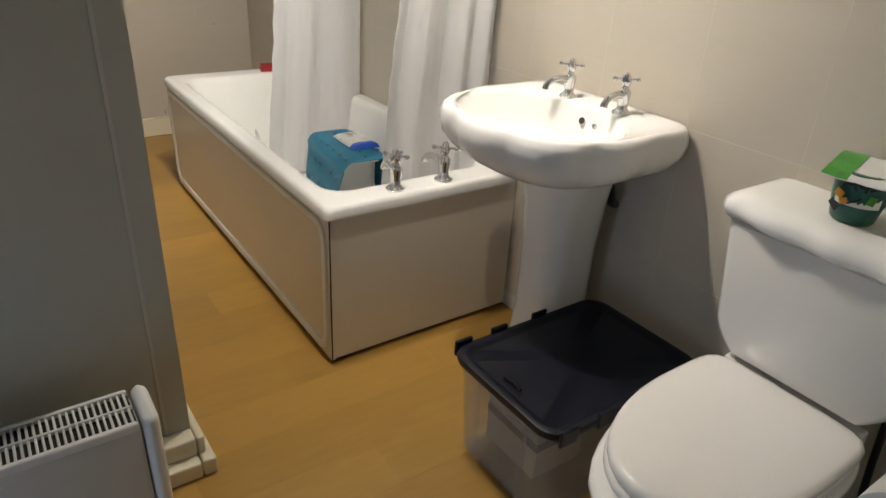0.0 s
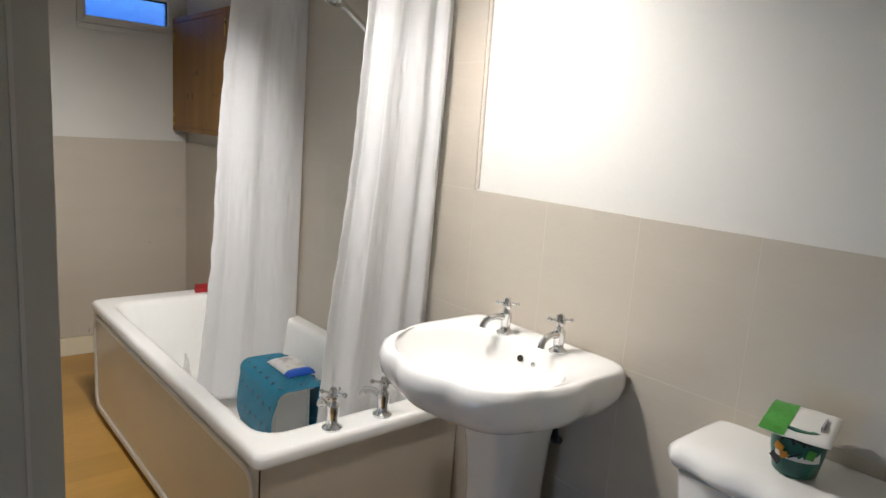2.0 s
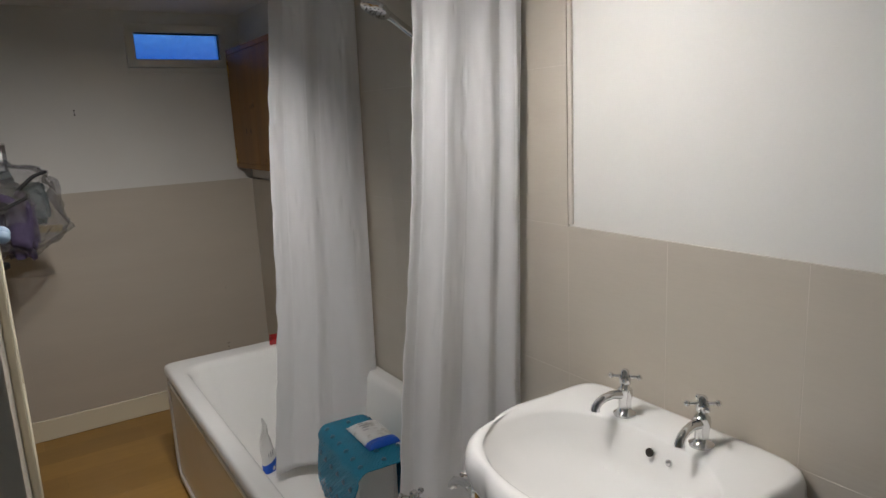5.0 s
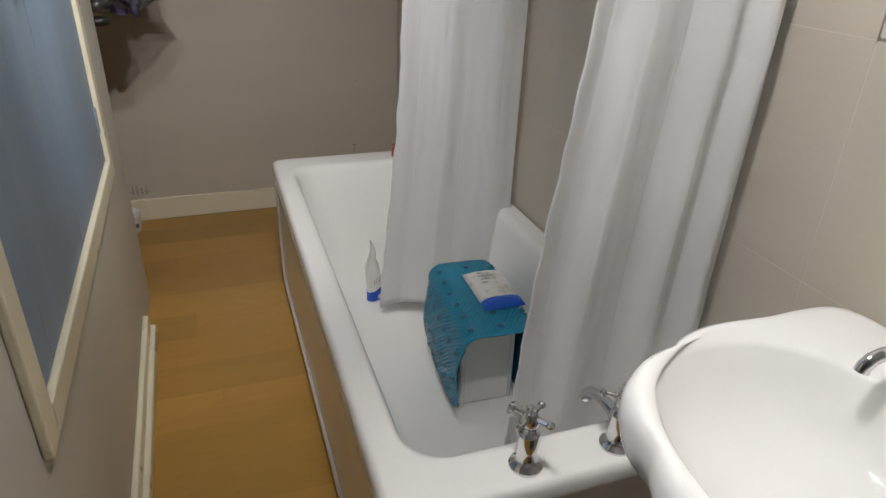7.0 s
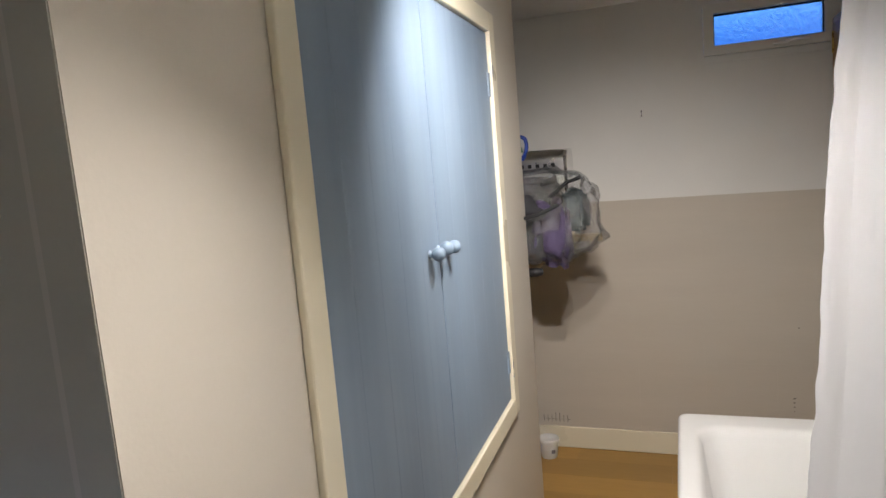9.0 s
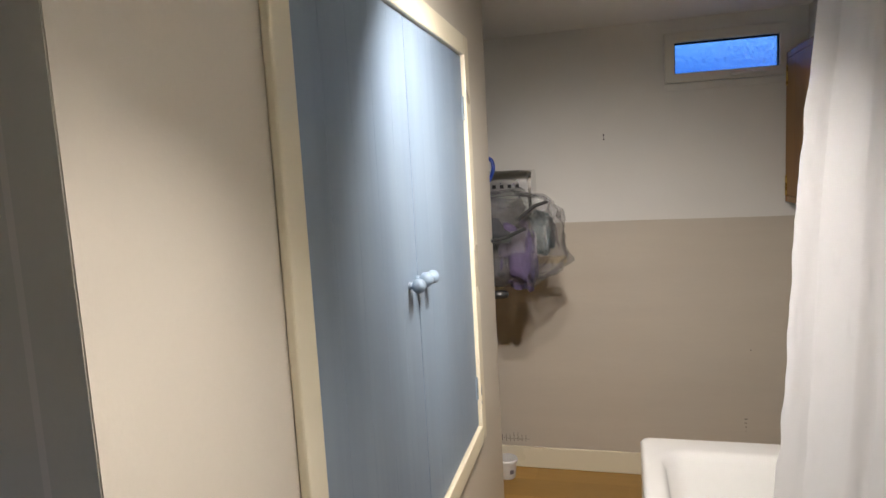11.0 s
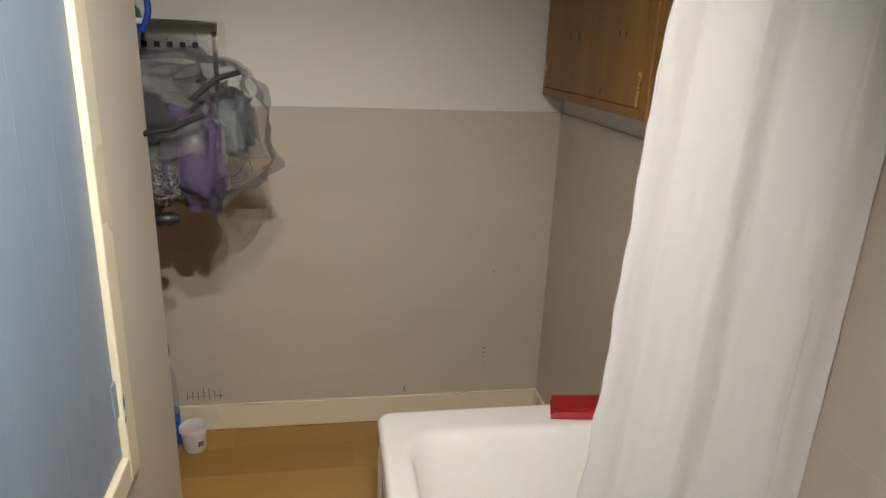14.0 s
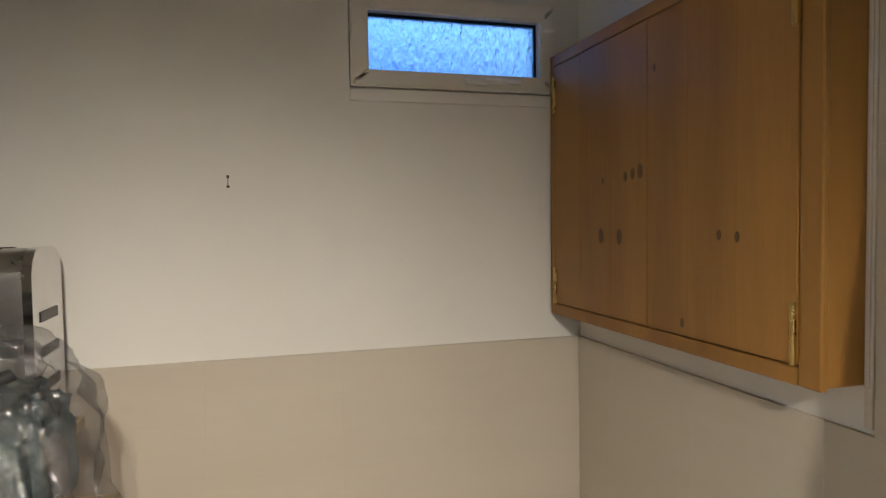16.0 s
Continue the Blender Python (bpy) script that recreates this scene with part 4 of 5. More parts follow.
def drape(s, v):
    """s along the mat from its left hem over the top to its right hem, v along the step."""
    over, r = 0.106, 0.046
    flat = over - r
    arcl = r * math.pi / 2
    if abs(s) <= flat:
        x, z = s, 0.300 + r * 0.0
    else:
        d = abs(s) - flat
        if d < arcl:
            a = d / r
            x, z = flat + r * math.sin(a), 0.300 - r * (1 - math.cos(a))
        else:
            x, z = flat + r + 0.016 * math.sin(min(1, (d - arcl) / 0.22) * math.pi) - 0.004, 0.300 - r - (d - arcl)
        x = x * (1 if s > 0 else -1)
    y = v
    sag = 0.0035 * noise.noise((x * 9, v * 9, z * 7))
    return Vector((x + sag, y, max(0.002, z + sag * 0.5)))


us, vs = 56, 44


def mat_row(i):
    s = -0.375 + 0.75 * i / us
    k = abs(s) / 0.375
    round_ = 0.190 if k < 0.68 else 0.190 * math.sqrt(max(0.05, 1 - ((k - 0.68) / 0.32) ** 2 * 0.80))
    wave = 0.036 * math.exp(-((k - 0.55) / 0.22) ** 2)
    lo, hi = -round_ * 1.06 + wave * (0.5 if s > 0 else 0.75), round_ - wave * 0.6
    return [drape(s, lo + (hi - lo) * j / vs) for j in range(vs + 1)]


grid = [mat_row(i) for i in range(us + 1)]
sheet = part("sheet", loft(grid, False, False, wrap=False), M_MAT, mat_, smooth=70)
sheet.modifiers.new("thick", "SOLIDIFY").thickness = 0.004
cells = bmesh.new()
for i in range(1, us):
    for j in range(1, vs):
        p, q, w = grid[i][j], grid[i + 1][j], grid[i][j + 1]
        nrm = (w - p).cross(q - p)
        if nrm.length < 1e-9:
            continue
        nrm.normalize()
        if nrm.dot(Vector((p.x, 0, p.z - 0.1))) < 0:
            nrm = -nrm
        lathe([(0.0032, 0), (0.0022, 0.0016)], 6, (0, 0, 0), cells)
        cells.verts.ensure_lookup_table()
        m = Matrix.Translation(p + nrm * 0.0018 + (q - p) * (0.5 if j % 2 else 0)) @ nrm.to_track_quat("Z", "Y").to_matrix().to_4x4()
        for vv in cells.verts[-12:]:
            vv.co = m @ vv.co
tagged(part("texture_studs", cells, M_MAT, mat_), kind="stuff")
cup_mesh = None
for i in range(4, us - 2, 6):
    for j in range(4, vs - 2, 7):
        p, q, w = grid[i][j], grid[i + 1][j], grid[i][j + 1]
        nrm = (w - p).cross(q - p).normalized()
        if nrm.dot(Vector((p.x, 0, p.z - 0.1))) < 0:
            nrm = -nrm
        c = part("sucker", lathe([(0.0088, 0.0), (0.0080, 0.003), (0.0040, 0.0065), (0.0005, 0.007)], 10), M_CUP, mat_, smooth=50) if cup_mesh is None else new("sucker", cup_mesh)
        cup_mesh, c.parent = c.data, mat_
        c.matrix_basis = Matrix.Translation(p + nrm * 0.002) @ nrm.to_track_quat("Z", "Y").to_matrix().to_4x4()


def soft_pack(w, d, h, seed):
    bm = bmesh.new()
    n = 16
    topv, botv = [], []
    for i in range(n + 1):
        ra, rb_ = [], []
        for j in range(n + 1):
            u, v = i / n * 2 - 1, j / n * 2 - 1
            puff = (1 - u ** 4) * (1 - v ** 4)
            b = 0.16 * noise.noise((u * 2.5, v * 2.5, seed)) * h
            ra.append(bm.verts.new((u * w / 2, v * d / 2, 0.002 + (h - 0.004) * puff ** 0.6 + b * puff)))
            rb_.append(bm.verts.new((u * w / 2, v * d / 2, 0.001)))
        topv.append(ra)
        botv.append(rb_)
    for g in (topv, botv):
        for i in range(n):
            for j in range(n):
                bm.faces.new((g[i][j], g[i + 1][j], g[i + 1][j + 1], g[i][j + 1]))
    for i in range(n):
        for a, b in (((i, 0), (i + 1, 0)), ((i, n), (i + 1, n)), ((0, i), (0, i + 1)), ((n, i), (n, i + 1))):
            bm.faces.new((topv[a[0]][a[1]], topv[b[0]][b[1]], botv[b[0]][b[1]], botv[a[0]][a[1]]))
    return bm


wipes = thing("wipes_packet", (-0.220, 0.748, 0.4290), "white and blue soft packet of wipes lying on the mat", "packet", turn=-2)
part("wrapper", soft_pack(0.112, 0.195, 0.024, 3), M_PRINT, wipes, smooth=60)
part("blue_end", moved(soft_pack(0.115, 0.040, 0.024, 5), pose(0, -0.080, 0.001)), M_BLUEINK, wipes, "blue printed end", 60)
for k in range(4):
    part("print_bar", box(-0.030 + 0.004 * (k % 2), -0.010 + 0.010 * (k % 3), 0.005 + k * 0.017, 0.008 + k * 0.017, 0.0235, 0.0248), M_FAINT, wipes)
pck = thing("refill_packet", (-0.425, 1.288, 0.126), "half-empty white packet with blue base standing in the bath", "packet", turn=25)
pck.scale = (1.05, 1.05, 1.0)
rr = []
PROFILE = ((0, 0.028, 0.017), (0.008, 0.031, 0.020), (0.03, 0.032, 0.020), (0.06, 0.032, 0.018), (0.09, 0.031, 0.014), (0.115, 0.029, 0.010), (0.135, 0.024, 0.008), (0.155, 0.017, 0.007), (0.175, 0.015, 0.005), (0.195, 0.010, 0.004), (0.212, 0.006, 0.003), (0.232, 0.002, 0.001))
for z, a, b in PROFILE:
    f = z / 0.232
    bend = 0.010 * math.sin(f * 9) * f - 0.020 * f * f
    rr.append([(a * math.cos(t) * (1 + 0.10 * f * math.sin(3 * t + z * 60)) + bend, b * math.sin(t) + (0.003 + 0.010 * f) * noise.noise((math.cos(t) * 1.6, math.sin(t) * 1.6, z * 45)), z) for t in [2 * math.pi * i / 36 for i in range(36)]])
part("pouch", loft(rr), M_WHITEP, pck, smooth=60)
part("blue_base", loft([[(p[0] * 1.03, p[1] * 1.05, z + 0.008 * (p[0] / 0.03) * (z > 0.01)) for p in rr[2]] for z in (0.0, 0.042)]), M_BLUEINK, pck, "blue printed base", 50)
for k in range(3):
    part("print_bar", box(-0.016 + k * 0.010, -0.0145 + k * 0.010, -0.0196, -0.0175, 0.066, 0.084 + 0.004 * k), M_FAINT, pck)

red = thing("face_cloth", (-0.185, 1.655, 0.5268), "folded red cloth on the rim of the bath", "cloth", turn=-8)
red.scale = (1, 1, 0.72)
rc = []
for i in range(13):
    line = []
    for j in range(13):
        u, v = i / 12 * 2 - 1, j / 12 * 2 - 1
        line.append((u * 0.075 + 0.012 * v * 0.6, v * 0.046, 0.013 + 0.016 * (1 - abs(u) ** 6) * (1 - abs(v) ** 5) * 1.0 + 0.004 * noise.noise((u * 3, v * 3, 2)) - 0.010 * (abs(v) > 0.99)))
    rc.append(line)
bmr = loft(rc, False, False, wrap=False)
geo = bmesh.ops.extrude_face_region(bmr, geom=list(bmr.faces))
for v in [g for g in geo["geom"] if isinstance(g, bmesh.types.BMVert)]:
    v.co.z = 0.0005
part("fold", bmr, M_RED, red, smooth=50)
part("upper_fold", moved(box(-0.070, 0.066, -0.038, 0.034, 0.0255, 0.0335, 0.003, 3), pose(0.002, 0.004, 0.0, 2, 0, 3)), M_RED, red, smooth=50)

# ---------------- pine wall cupboard ----------------
pine = thing("wall_cabinet", (0, 0, 0), "orange-stained pine wall cabinet with two closed doors", "cabinet")
PX, P0, P1, PZ0, PZ1 = -0.086, 1.698, 2.488, 1.270, 1.885
part("carcass", box(PX + 0.012, -0.0005, P0 + 0.004, P1 - 0.002, PZ0 + 0.003, PZ1 - 0.003, 0.003), M_WOOD, pine)
for y0, y1, z0, z1 in ((P0, P0 + 0.038, PZ0, PZ1), (P1 - 0.022, P1, PZ0, PZ1), (P0 + 0.0382, P1 - 0.0222, PZ0, PZ0 + 0.026), (P0 + 0.0382, P1 - 0.0222, PZ1 - 0.026, PZ1)):
    part("face_frame", box(PX, PX + 0.0118, y0, y1, z0, z1, 0.003), M_WOOD, pine)
for y0, y1 in ((P0 + 0.040, 2.0815), (2.0835, P1 - 0.024)):
    leaf = part("door", box(PX + 0.003, PX + 0.0116, y0, y1, PZ0 + 0.029, PZ1 - 0.029, 0.002), M_WOOD, pine, "closed pine door")
    nb = 3
    w = (y1 - y0) / nb
    for i in range(nb):
        part("board", box(PX - 0.001, PX + 0.0028, y0 + i * w + 0.0001, y0 + (i + 1) * w - 0.0001, PZ0 + 0.0292, PZ1 - 0.0292, 0.0004, 1), M_WOOD, leaf)
    hy = y0 + 0.004 if y0 < 2 else y1 - 0.004
    for z in (1.34, 1.79):
        part("hinge", tube([(PX - 0.003, hy, z - 0.042), (PX - 0.003, hy, z + 0.042)], 0.0045, 10), M_BRASS, leaf, "small brass hinge", 50)
    ky = 2.177 if y0 < 2 else 2.247
    part("finger_hole", moved(lathe([(0.0075, 0), (0.0085, 0.001), (0.001, 0.001)], 14), pose(PX - 0.001, ky, 1.462, 0, -90, 0) @ Matrix.Diagonal((1.9, 1, 1, 1))), M_KNOT, leaf, "dark finger hole", 50)
for y, z, r in ((2.105, 1.585, 0.010), (2.13, 1.582, 0.008), (2.155, 1.578, 0.007), (1.850, 1.468, 0.006), (1.89, 1.470, 0.006), (2.06, 1.765, 0.005), (2.24, 1.575, 0.005), (1.98, 1.32, 0.006)):
    part("knot", moved(lathe([(r * 0.75, 0), (r * 0.4, 0.0003), (0.0005, 0.0004)], 12), pose(PX - 0.0011, y, z, 0, -90, 0) @ Matrix.Diagonal((1.9, 1.25, 1, 1))), M_KNOT, pine, "dark knot in the wood", 50)
part("wall_strip", box(-0.012, -0.0095, P0 - 0.0035, P0 + 0.0035, PZ0, PZ1, 0.002), M_GROUT, pine, "pale sealant strip")

# ---------------- shelves in the alcove ----------------


def shelf(x0, x1, y0, y1, z, label):
    s = thing("shelf", (0, 0, 0), label, "shelf", group="alcove shelves")
    part("board", box(x0, x1, y0, y1, z - 0.020, z, 0.002), M_YELLOWB, s)
    part("batten", box(x0, x1 - 0.05, y1 - 0.020, y1 - 0.0005, z - 0.050, z - 0.0205, 0.002), M_YELLOWB, s)
    return s


upper = shelf(-1.949, -1.115, 2.050, FAR - 0.010, 1.115, "bare wooden shelf in the alcove behind a bag")
part("front_rail", box(-1.60, -0.972, 2.030, 2.0495, 1.088, 1.117, 0.002), M_YELLOWB, upper)
shelf(-1.949, -1.255, 1.765, FAR - 0.010, 0.982, "bare wooden lower shelf in the alcove")

bag = thing("storage_bag", (-1.275, 1.900, 0.983), "clear plastic bag with black trim stuffed with bedding", "bag")


def lump(cx, cy, cz, ax, ay, az, seed, rough_=0.16, n=36, m=18, crease=0.0):
    bm = bmesh.new()
    rings_ = []
    for k in range(1, m):
        ph = math.pi * k / m
        line = []
        for i in range(n):
            th = 2 * math.pi * i / n
            d = Vector((math.sin(ph) * math.cos(th), math.sin(ph) * math.sin(th), math.cos(ph)))
            e = 0.55
            sq = Vector([math.copysign(abs(q) ** e, q) for q in d])
            f = 1 + rough_ * noise.noise(d * 2.1 + Vector((seed, 0, 0))) + 0.5 * rough_ * noise.noise(d * 5 + Vector((0, seed, 0)))
            f += crease * (0.25 - abs(noise.noise(d * 3.1 + Vector((seed, 3, 0))))) + 0.18 * crease * (0.25 - abs(noise.noise(d * 9 + Vector((0, seed, 5)))))
            line.append((cx + sq.x * ax * f, cy + sq.y * ay * f, max(0.0005, cz + sq.z * az * f)))
        rings_.append(line)
    return loft(rings_, True, True, bm)


part("duvet", lump(-0.13, 0.0, 0.375, 0.30, 0.105, 0.115, 2.0, 0.2, 60, 30, 0.2), M_GREYCLOTH, bag, "dark grey bedding", 70)
part("silver_pack", lump(-0.065, -0.020, 0.165, 0.190, 0.095, 0.100, 4.0, 0.14, 90, 40, 0.12), M_FOIL, bag, "crumpled silver lining", 30)
part("lilac_sheet", lump(0.140, 0.000, 0.225, 0.060, 0.100, 0.170, 7.0, 0.3, 60, 30, 0.25), M_PURPLE, bag, "folded lilac sheet", 70)
part("teal_sheet", lump(0.218, 0.035, 0.310, 0.042, 0.08, 0.100, 9.0, 0.3, 60, 30, 0.25), M_TEALC, bag, "folded teal cloth", 70)
film = lump(-0.085, 0.008, 0.295, 0.385, 0.116, 0.240, 12.0, 0.13, 120, 60, 0.13)
part("film", film, M_FILM, bag, "clear crinkled plastic", 25)
part("trim", tube([(-0.32, -0.158, 0.290), (-0.10, -0.172, 0.292), (0.03, -0.176, 0.300), (0.12, -0.174, 0.322), (0.190, -0.160, 0.362)], 0.0085, 8), M_TAPE, bag, "black trim", 60)
part("trim", tube([(0.165, -0.164, 0.400), (0.19, -0.162, 0.430), (0.22, -0.152, 0.462), (0.262, -0.125, 0.478)], 0.0085, 8), M_TAPE, bag, "black trim", 60)
bag.scale = (1, 1, 0.77)

umb = thing("umbrella", (-1.290, 1.815, 1.0015), "folded black umbrella lying on the lower shelf", "umbrella")
part("canopy", moved(lathe([(0.004, -0.22), (0.016, -0.20), (0.019, -0.05), (0.017, 0.05)], 14), pose(0, 0, 0, 0, 90, 14)), M_BLACK, umb, smooth=50)
part("grip", moved(lathe([(0.009, 0.051), (0.016, 0.060), (0.018, 0.095), (0.012, 0.115), (0.001, 0.118)], 14), pose(0, 0, 0, 0, 90, 14)), M_BLACK, umb, smooth=50)

toaster = thing("toaster", (-1.318, 2.330, 1.1155), "chrome toaster with rounded corners on the shelf", "toaster")
tp = [[(x, y, z) for y, z, _ in rrect(-0.085, 0.085, 0.012, 0.345, 0.050, 0, 8)] for x in (-0.175, 0.175)]
part("body", loft(tp), M_BRUSHED, toaster, smooth=40)
for x0, x1 in ((0.1755, 0.190), (-0.190, -0.1755)):
    ep = [[(x, y * 1.02, 0.006 + (z - 0.006) * 1.015) for y, z, _ in rrect(-0.085, 0.085, 0.006, 0.342, 0.050, 0, 8)] for x in (x0, x1)]
    part("end_cheek", loft(ep), M_CHROME, toaster, smooth=40)
for y in (-0.035, 0.035):
    part("slot", box(-0.13, 0.13, y - 0.012, y + 0.012, 0.3452, 0.3465), M_DARK, toaster)
for z in (0.10, 0.16, 0.22):
    part("vent", box(0.1903, 0.1915, -0.05, 0.05, z, z + 0.018), M_BLACK, toaster)
for i in range(9):
    part("vent", box(-0.150 + i * 0.034, -0.134 + i * 0.034, -0.0865, -0.0852, 0.272, 0.288), M_BLACK, toaster)
part("base", box(-0.17, 0.17, -0.07, 0.07, 0.0, 0.0115), M_BLACK, toaster)

tub = thing("plastic_tub", (-1.330, 1.960, 1.378), "blue plastic tub with green lid and loop handle", "tub")
part("bucket", lathe([(0.060, 0), (0.064, 0.004), (0.074, 0.060), (0.077, 0.066), (0.074, 0.068)], 28), M_BLUEP, tub, smooth=40)
part("rim_band", lathe([(0.0775, 0.068), (0.0790, 0.071), (0.0790, 0.078), (0.0775, 0.080)], 28), M_WHITEP, tub, "white rim", 40)
part("lid", lathe([(0.077, 0.081), (0.074, 0.098), (0.058, 0.120), (0.030, 0.132), (0.001, 0.134)], 28), M_GREENP, tub, "domed green lid", 40)
part("loop_handle", tube(arc((0.074, 0, 0.05), (0.102, 0, 0.09), (0.092, 0, 0.125)) + arc((0.090, 0, 0.130), (0.075, 0, 0.152), (0.030, 0, 0.132)), 0.0075, 10), M_BLUEP, tub, "blue loop handle", 60)

# things on the floor of the alcove
tubw = thing("white_pot", (-1.312, 2.375, 0.0005), "white plastic pot with a lid on the floor", "pot")
part("body", lathe([(0.036, 0), (0.038, 0.003), (0.046, 0.078)], 28), M_WHITEP, tubw, smooth=40)
part("lid", lathe([(0.050, 0.0785), (0.051, 0.082), (0.051, 0.092), (0.048, 0.096), (0.044, 0.0935), (0.001, 0.0935)], 28), M_WHITEP, tubw, smooth=40)
part("label_patch", moved(box(-0.010, 0.010, -0.0008, 0.0008, -0.010, 0.010), pose(0.0415 * math.cos(radians(-50)), 0.0415 * math.sin(radians(-50)), 0.038, 6, 0, 40)), M_GREYINK, tubw)
bt = thing("cleaner_bottle", (-1.398, 2.400, 0.0005), "clear cleaning bottle with blue label and purple cap", "bottle")
part("bottle", lathe([(0.034, 0), (0.037, 0.005), (0.037, 0.24), (0.030, 0.29), (0.016, 0.33), (0.015, 0.355)], 24), M_CLEAR, bt, smooth=40)
part("label", lathe([(0.0376, 0.02), (0.0378, 0.021), (0.0378, 0.14), (0.0376, 0.141)], 24), M_BLUEINK, bt, "blue label", 40)
part("cap", lathe([(0.020, 0.3555), (0.022, 0.36), (0.021, 0.40), (0.017, 0.415), (0.001, 0.416)], 20), material("purple_cap", (0.035, 0.012, 0.14), 0.35), bt, "dark purple cap", 40)

# ---------------- ceiling track with four spots ----------------
track = thing("spotlight_bar", (0, 0, 0), "brushed chrome ceiling bar with four white spot heads", "ceiling light")
part("ceiling_rose", lathe([(0.060, CEIL - 0.0005), (0.060, CEIL - 0.022), (0.052, CEIL - 0.030), (0.001, CEIL - 0.031)], 32, (-0.722, 0.155, 0)), M_CHROME, track, smooth=40)
part("bar", tube([(-0.806, 0.665, 2.020), (-0.787, 0.585, 2.021), (-0.722, 0.200, 2.022), (-0.690, -0.18, 2.021), (-0.683, -0.245, 2.020)], 0.0075, 12), M_BRUSHED, track, smooth=60)
for i, (at, aim) in enumerate(HEADS):
    way = (Vector(aim) - Vector(at)).normalized()
    top = Vector(at)
    piv = top - Vector((0, 0, 0.040))
    hd = part("spot_head", tube([top + Vector((0, 0, 0.010)), piv], 0.0065, 10), M_BRUSHED, track, "chrome arm of the spot", 50)
    m = Matrix.Translation(piv) @ way.to_track_quat("Z", "Y").to_matrix().to_4x4()
    part("socket", moved(lathe([(0.001, -0.022), (0.019, -0.022), (0.020, -0.018), (0.020, 0.014), (0.018, 0.016)], 20), m), M_BRUSHED, hd, "chrome socket", 40)
    sh = loft([[(r * math.cos(2 * math.pi * k / 24), r * math.sin(2 * math.pi * k / 24), z) for k in range(24)] for r, z in ((0.0190, 0.0120), (0.0225, 0.018), (0.026, 0.030), (0.033, 0.070), (0.037, 0.098), (0.0345, 0.098), (0.030, 0.070), (0.022, 0.034))], False, False)
    part("shade", moved(sh, m), M_SHADE, hd, "tapered white glass shade", 50)
    part("bulb", moved(lathe([(0.010, 0.030), (0.024, 0.052), (0.029, 0.080), (0.029, 0.0835), (0.001, 0.084)], 20), m), M_BULB, hd, "lit bulb", 50)
    spot("spot_lamp", piv + way * 0.103, piv + way * 2, POWER[i], CONE[i], 1.0)

# ---------------- marks on the walls ----------------


def mark(x0, x1, z0, z1, y=FAR - 0.0085):
    part("pencil_mark", box(x0, x1, y - 0.0008, y, z0, z1), M_INK, wall_far)


for i in range(7):
    x = -1.236 - i * 0.0195
    mark(x - 0.0010, x + 0.0010, 0.128, 0.162 + 0.012 * (i in (2, 3)))
    if i:
        mark(x + 0.004, x + 0.016, 0.1405, 0.1418)
mark(-1.235, -1.222, 0.1405, 0.1418)
for i in range(4):
    mark(-0.242 + 0.001 * i, -0.230 - 0.0015 * i, 0.293 - i * 0.019, 0.2965 - i * 0.019 - 0.0004 * i)
mark(-0.548, -0.545, 0.122, 0.142)
mark(-0.218, -0.215, 0.611, 0.617)
for z in (1.577, 1.598):
    part("screw_hole", moved(lathe([(0.0035, 0), (0.0035, 0.0008)], 10), pose(-0.828, FAR - 0.0002, z, 90, 0, 0)), M_INK, wall_far)
part("bracket_line", box(-0.8292, -0.8270, FAR - 0.0008, FAR - 0.0002, 1.579, 1.596), M_GREYINK, wall_far)
part("screw_hole", moved(lathe([(0.004, 0), (0.004, 0.001)], 10), pose(-0.0002, -0.335, 1.785, 0, -90, 0)), M_INK, wall_right)

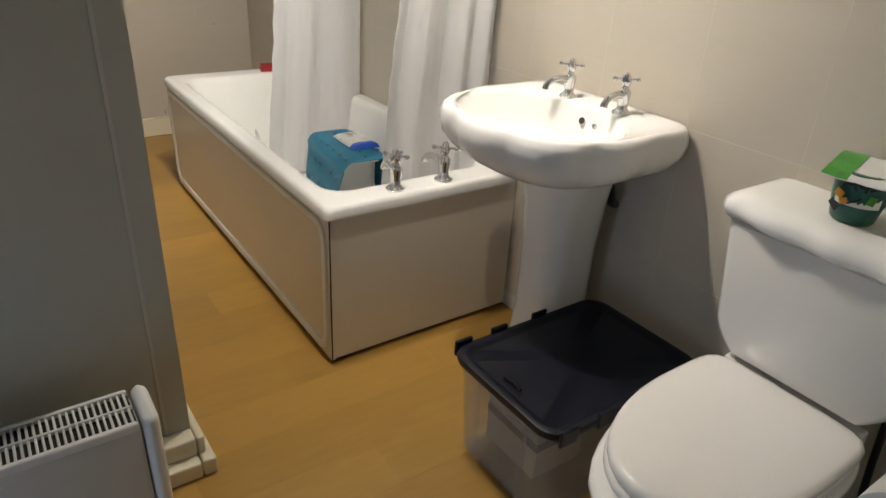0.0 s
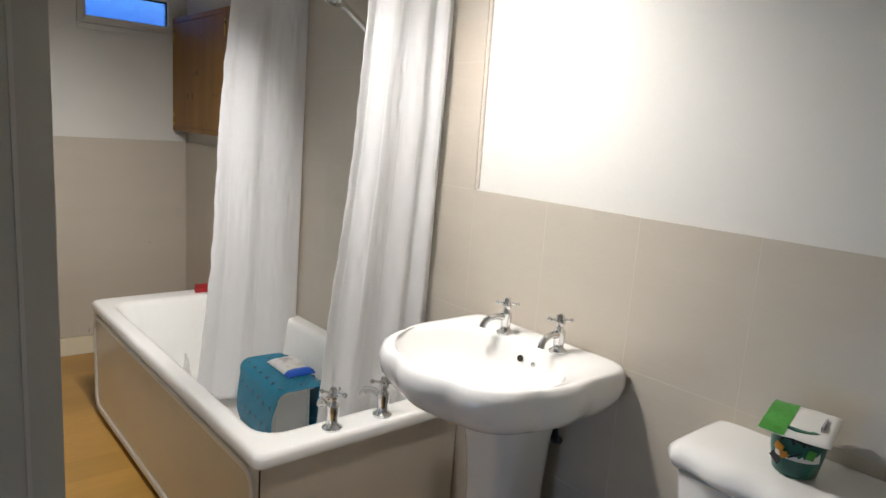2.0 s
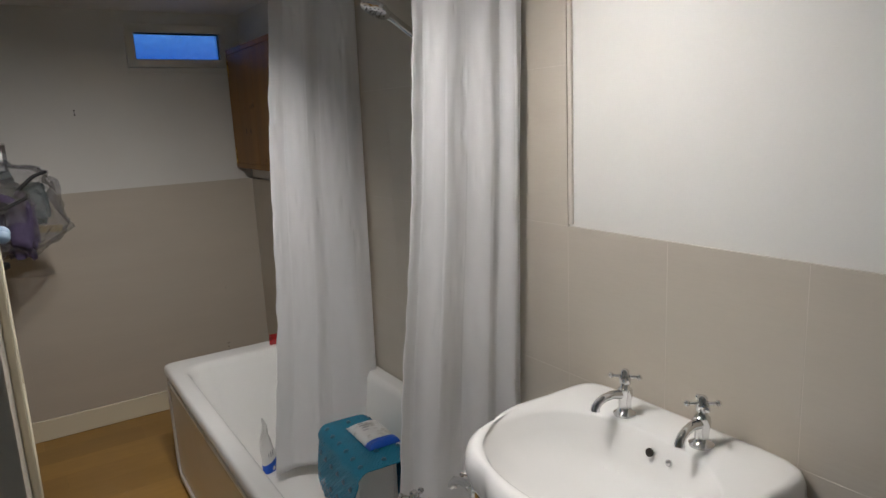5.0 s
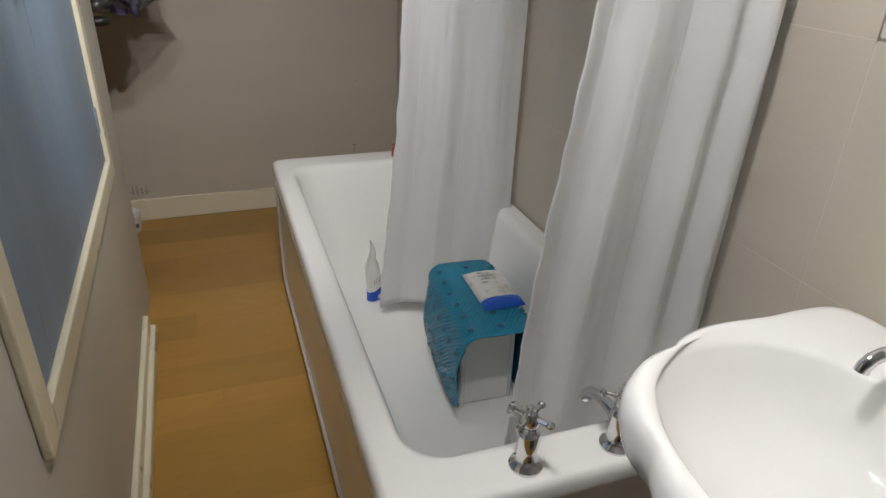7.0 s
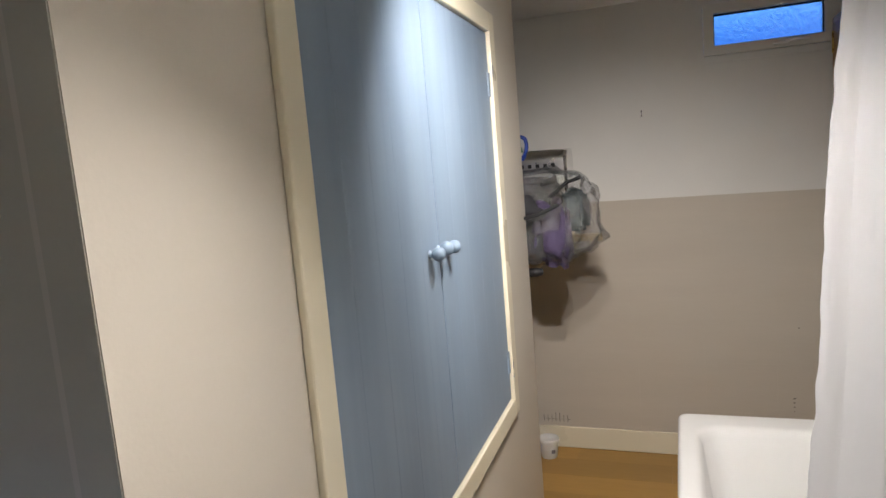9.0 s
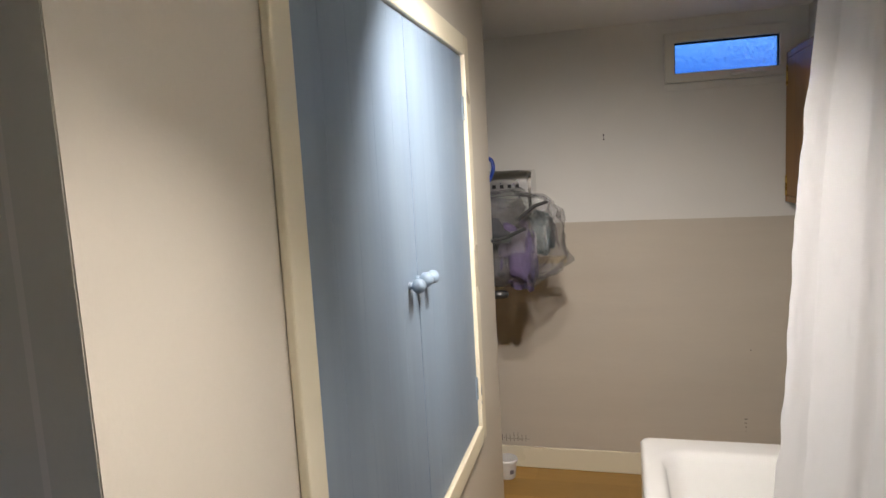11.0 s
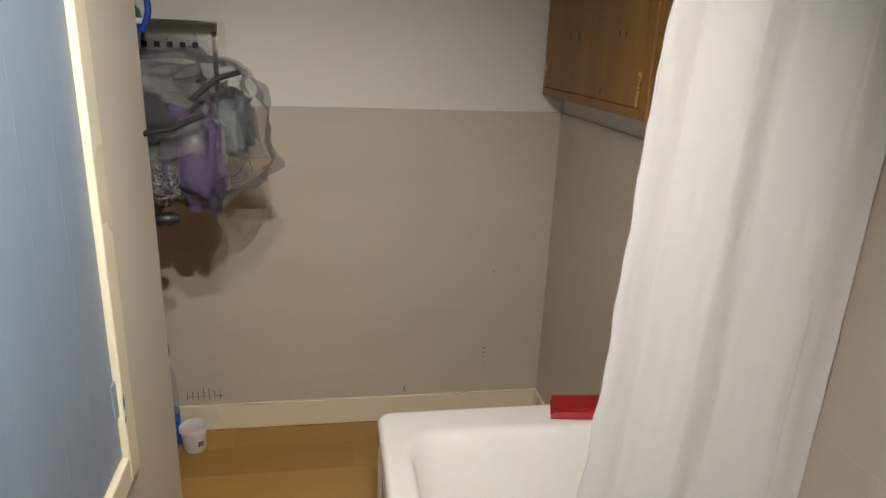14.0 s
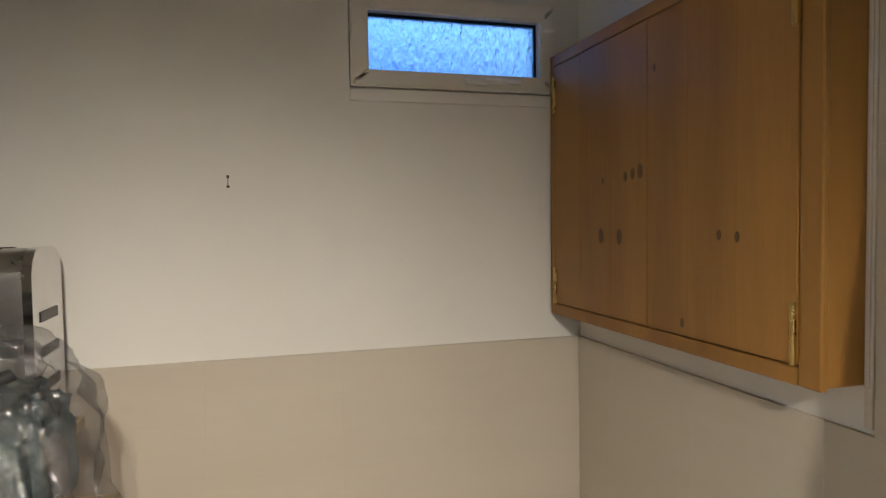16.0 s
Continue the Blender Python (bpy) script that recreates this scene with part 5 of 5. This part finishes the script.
# ---------------- pieces: wall tiles and floor planks ----------------
TW, TH, TOP = 0.2925, 0.380, 1.208


def tiles(wall, name, spans, place, rows_):
    """Tiles between the spans' joints; place turns (along, height) into the box of one tile."""
    for a, b in spans:
        for z0, z1 in rows_:
            g = 0.0007 if wall is wall_right else 0.0003
            part(name, place(a + g, b - g, z0 + g, z1 - g), M_TILE, wall)


def right_tile(a, b, z0, z1):
    return box(-0.0080, -0.0006, a, b, z0, z1, 0.0003, 1)


def far_tile(a, b, z0, z1):
    return box(a, b, FAR - 0.0080, FAR - 0.0006, z0, z1, 0.0003, 1)


low = [(0.068, 0.448), (0.448, 0.828), (0.828, TOP)]
high = [(TOP, 1.588), (1.588, CEIL - 0.001)]
right_spans = [(0.012 - TW * (i + 1), 0.012 - TW * i) for i in range(5)]
right_spans += [(0.012 + TW * i, min(0.012 + TW * (i + 1), FAR - 0.009)) for i in range(9) if 0.012 + TW * i < FAR - 0.02]
tiles(wall_right, "tile", right_spans, right_tile, low)
tiles(wall_right, "tile", [(a, min(b, 1.690)) for a, b in right_spans if a > 0 and a < 1.68], right_tile, high)
tiles(wall_far, "tile", [(-0.009 - TW * (i + 1), -0.009 - TW * i) for i in range(6)] + [(-1.948, -1.766)], far_tile, low)
part("grout", box(-0.0076, -0.0004, -1.45, FAR - 0.0085, 0.06, TOP - 0.004), M_GROUT, wall_right)
part("grout", box(-0.0076, -0.0003, 0.013, 1.689, TOP - 0.0035, CEIL - 0.003), M_GROUT, wall_right)
part("grout", box(-1.947, -0.0079, FAR - 0.0076, FAR - 0.0004, 0.06, TOP - 0.004), M_TILE, wall_far)

PW = 0.160
k = 0
y = -2.595
while y < FAR:
    start = -2.49 - (k * 0.43) % 1.22
    while start < 0:
        x0, x1 = max(start, -2.49), min(start + 1.22, -0.0005)
        if x1 - x0 > 0.03:
            part("plank", box(x0 + 0.0001, x1 - 0.0001, y + 0.0001, min(y + PW, FAR) - 0.0001, -0.0055, 0.0, 0.00025, 1), M_PLANK, floor)
        start += 1.22
    y += PW
    k += 1
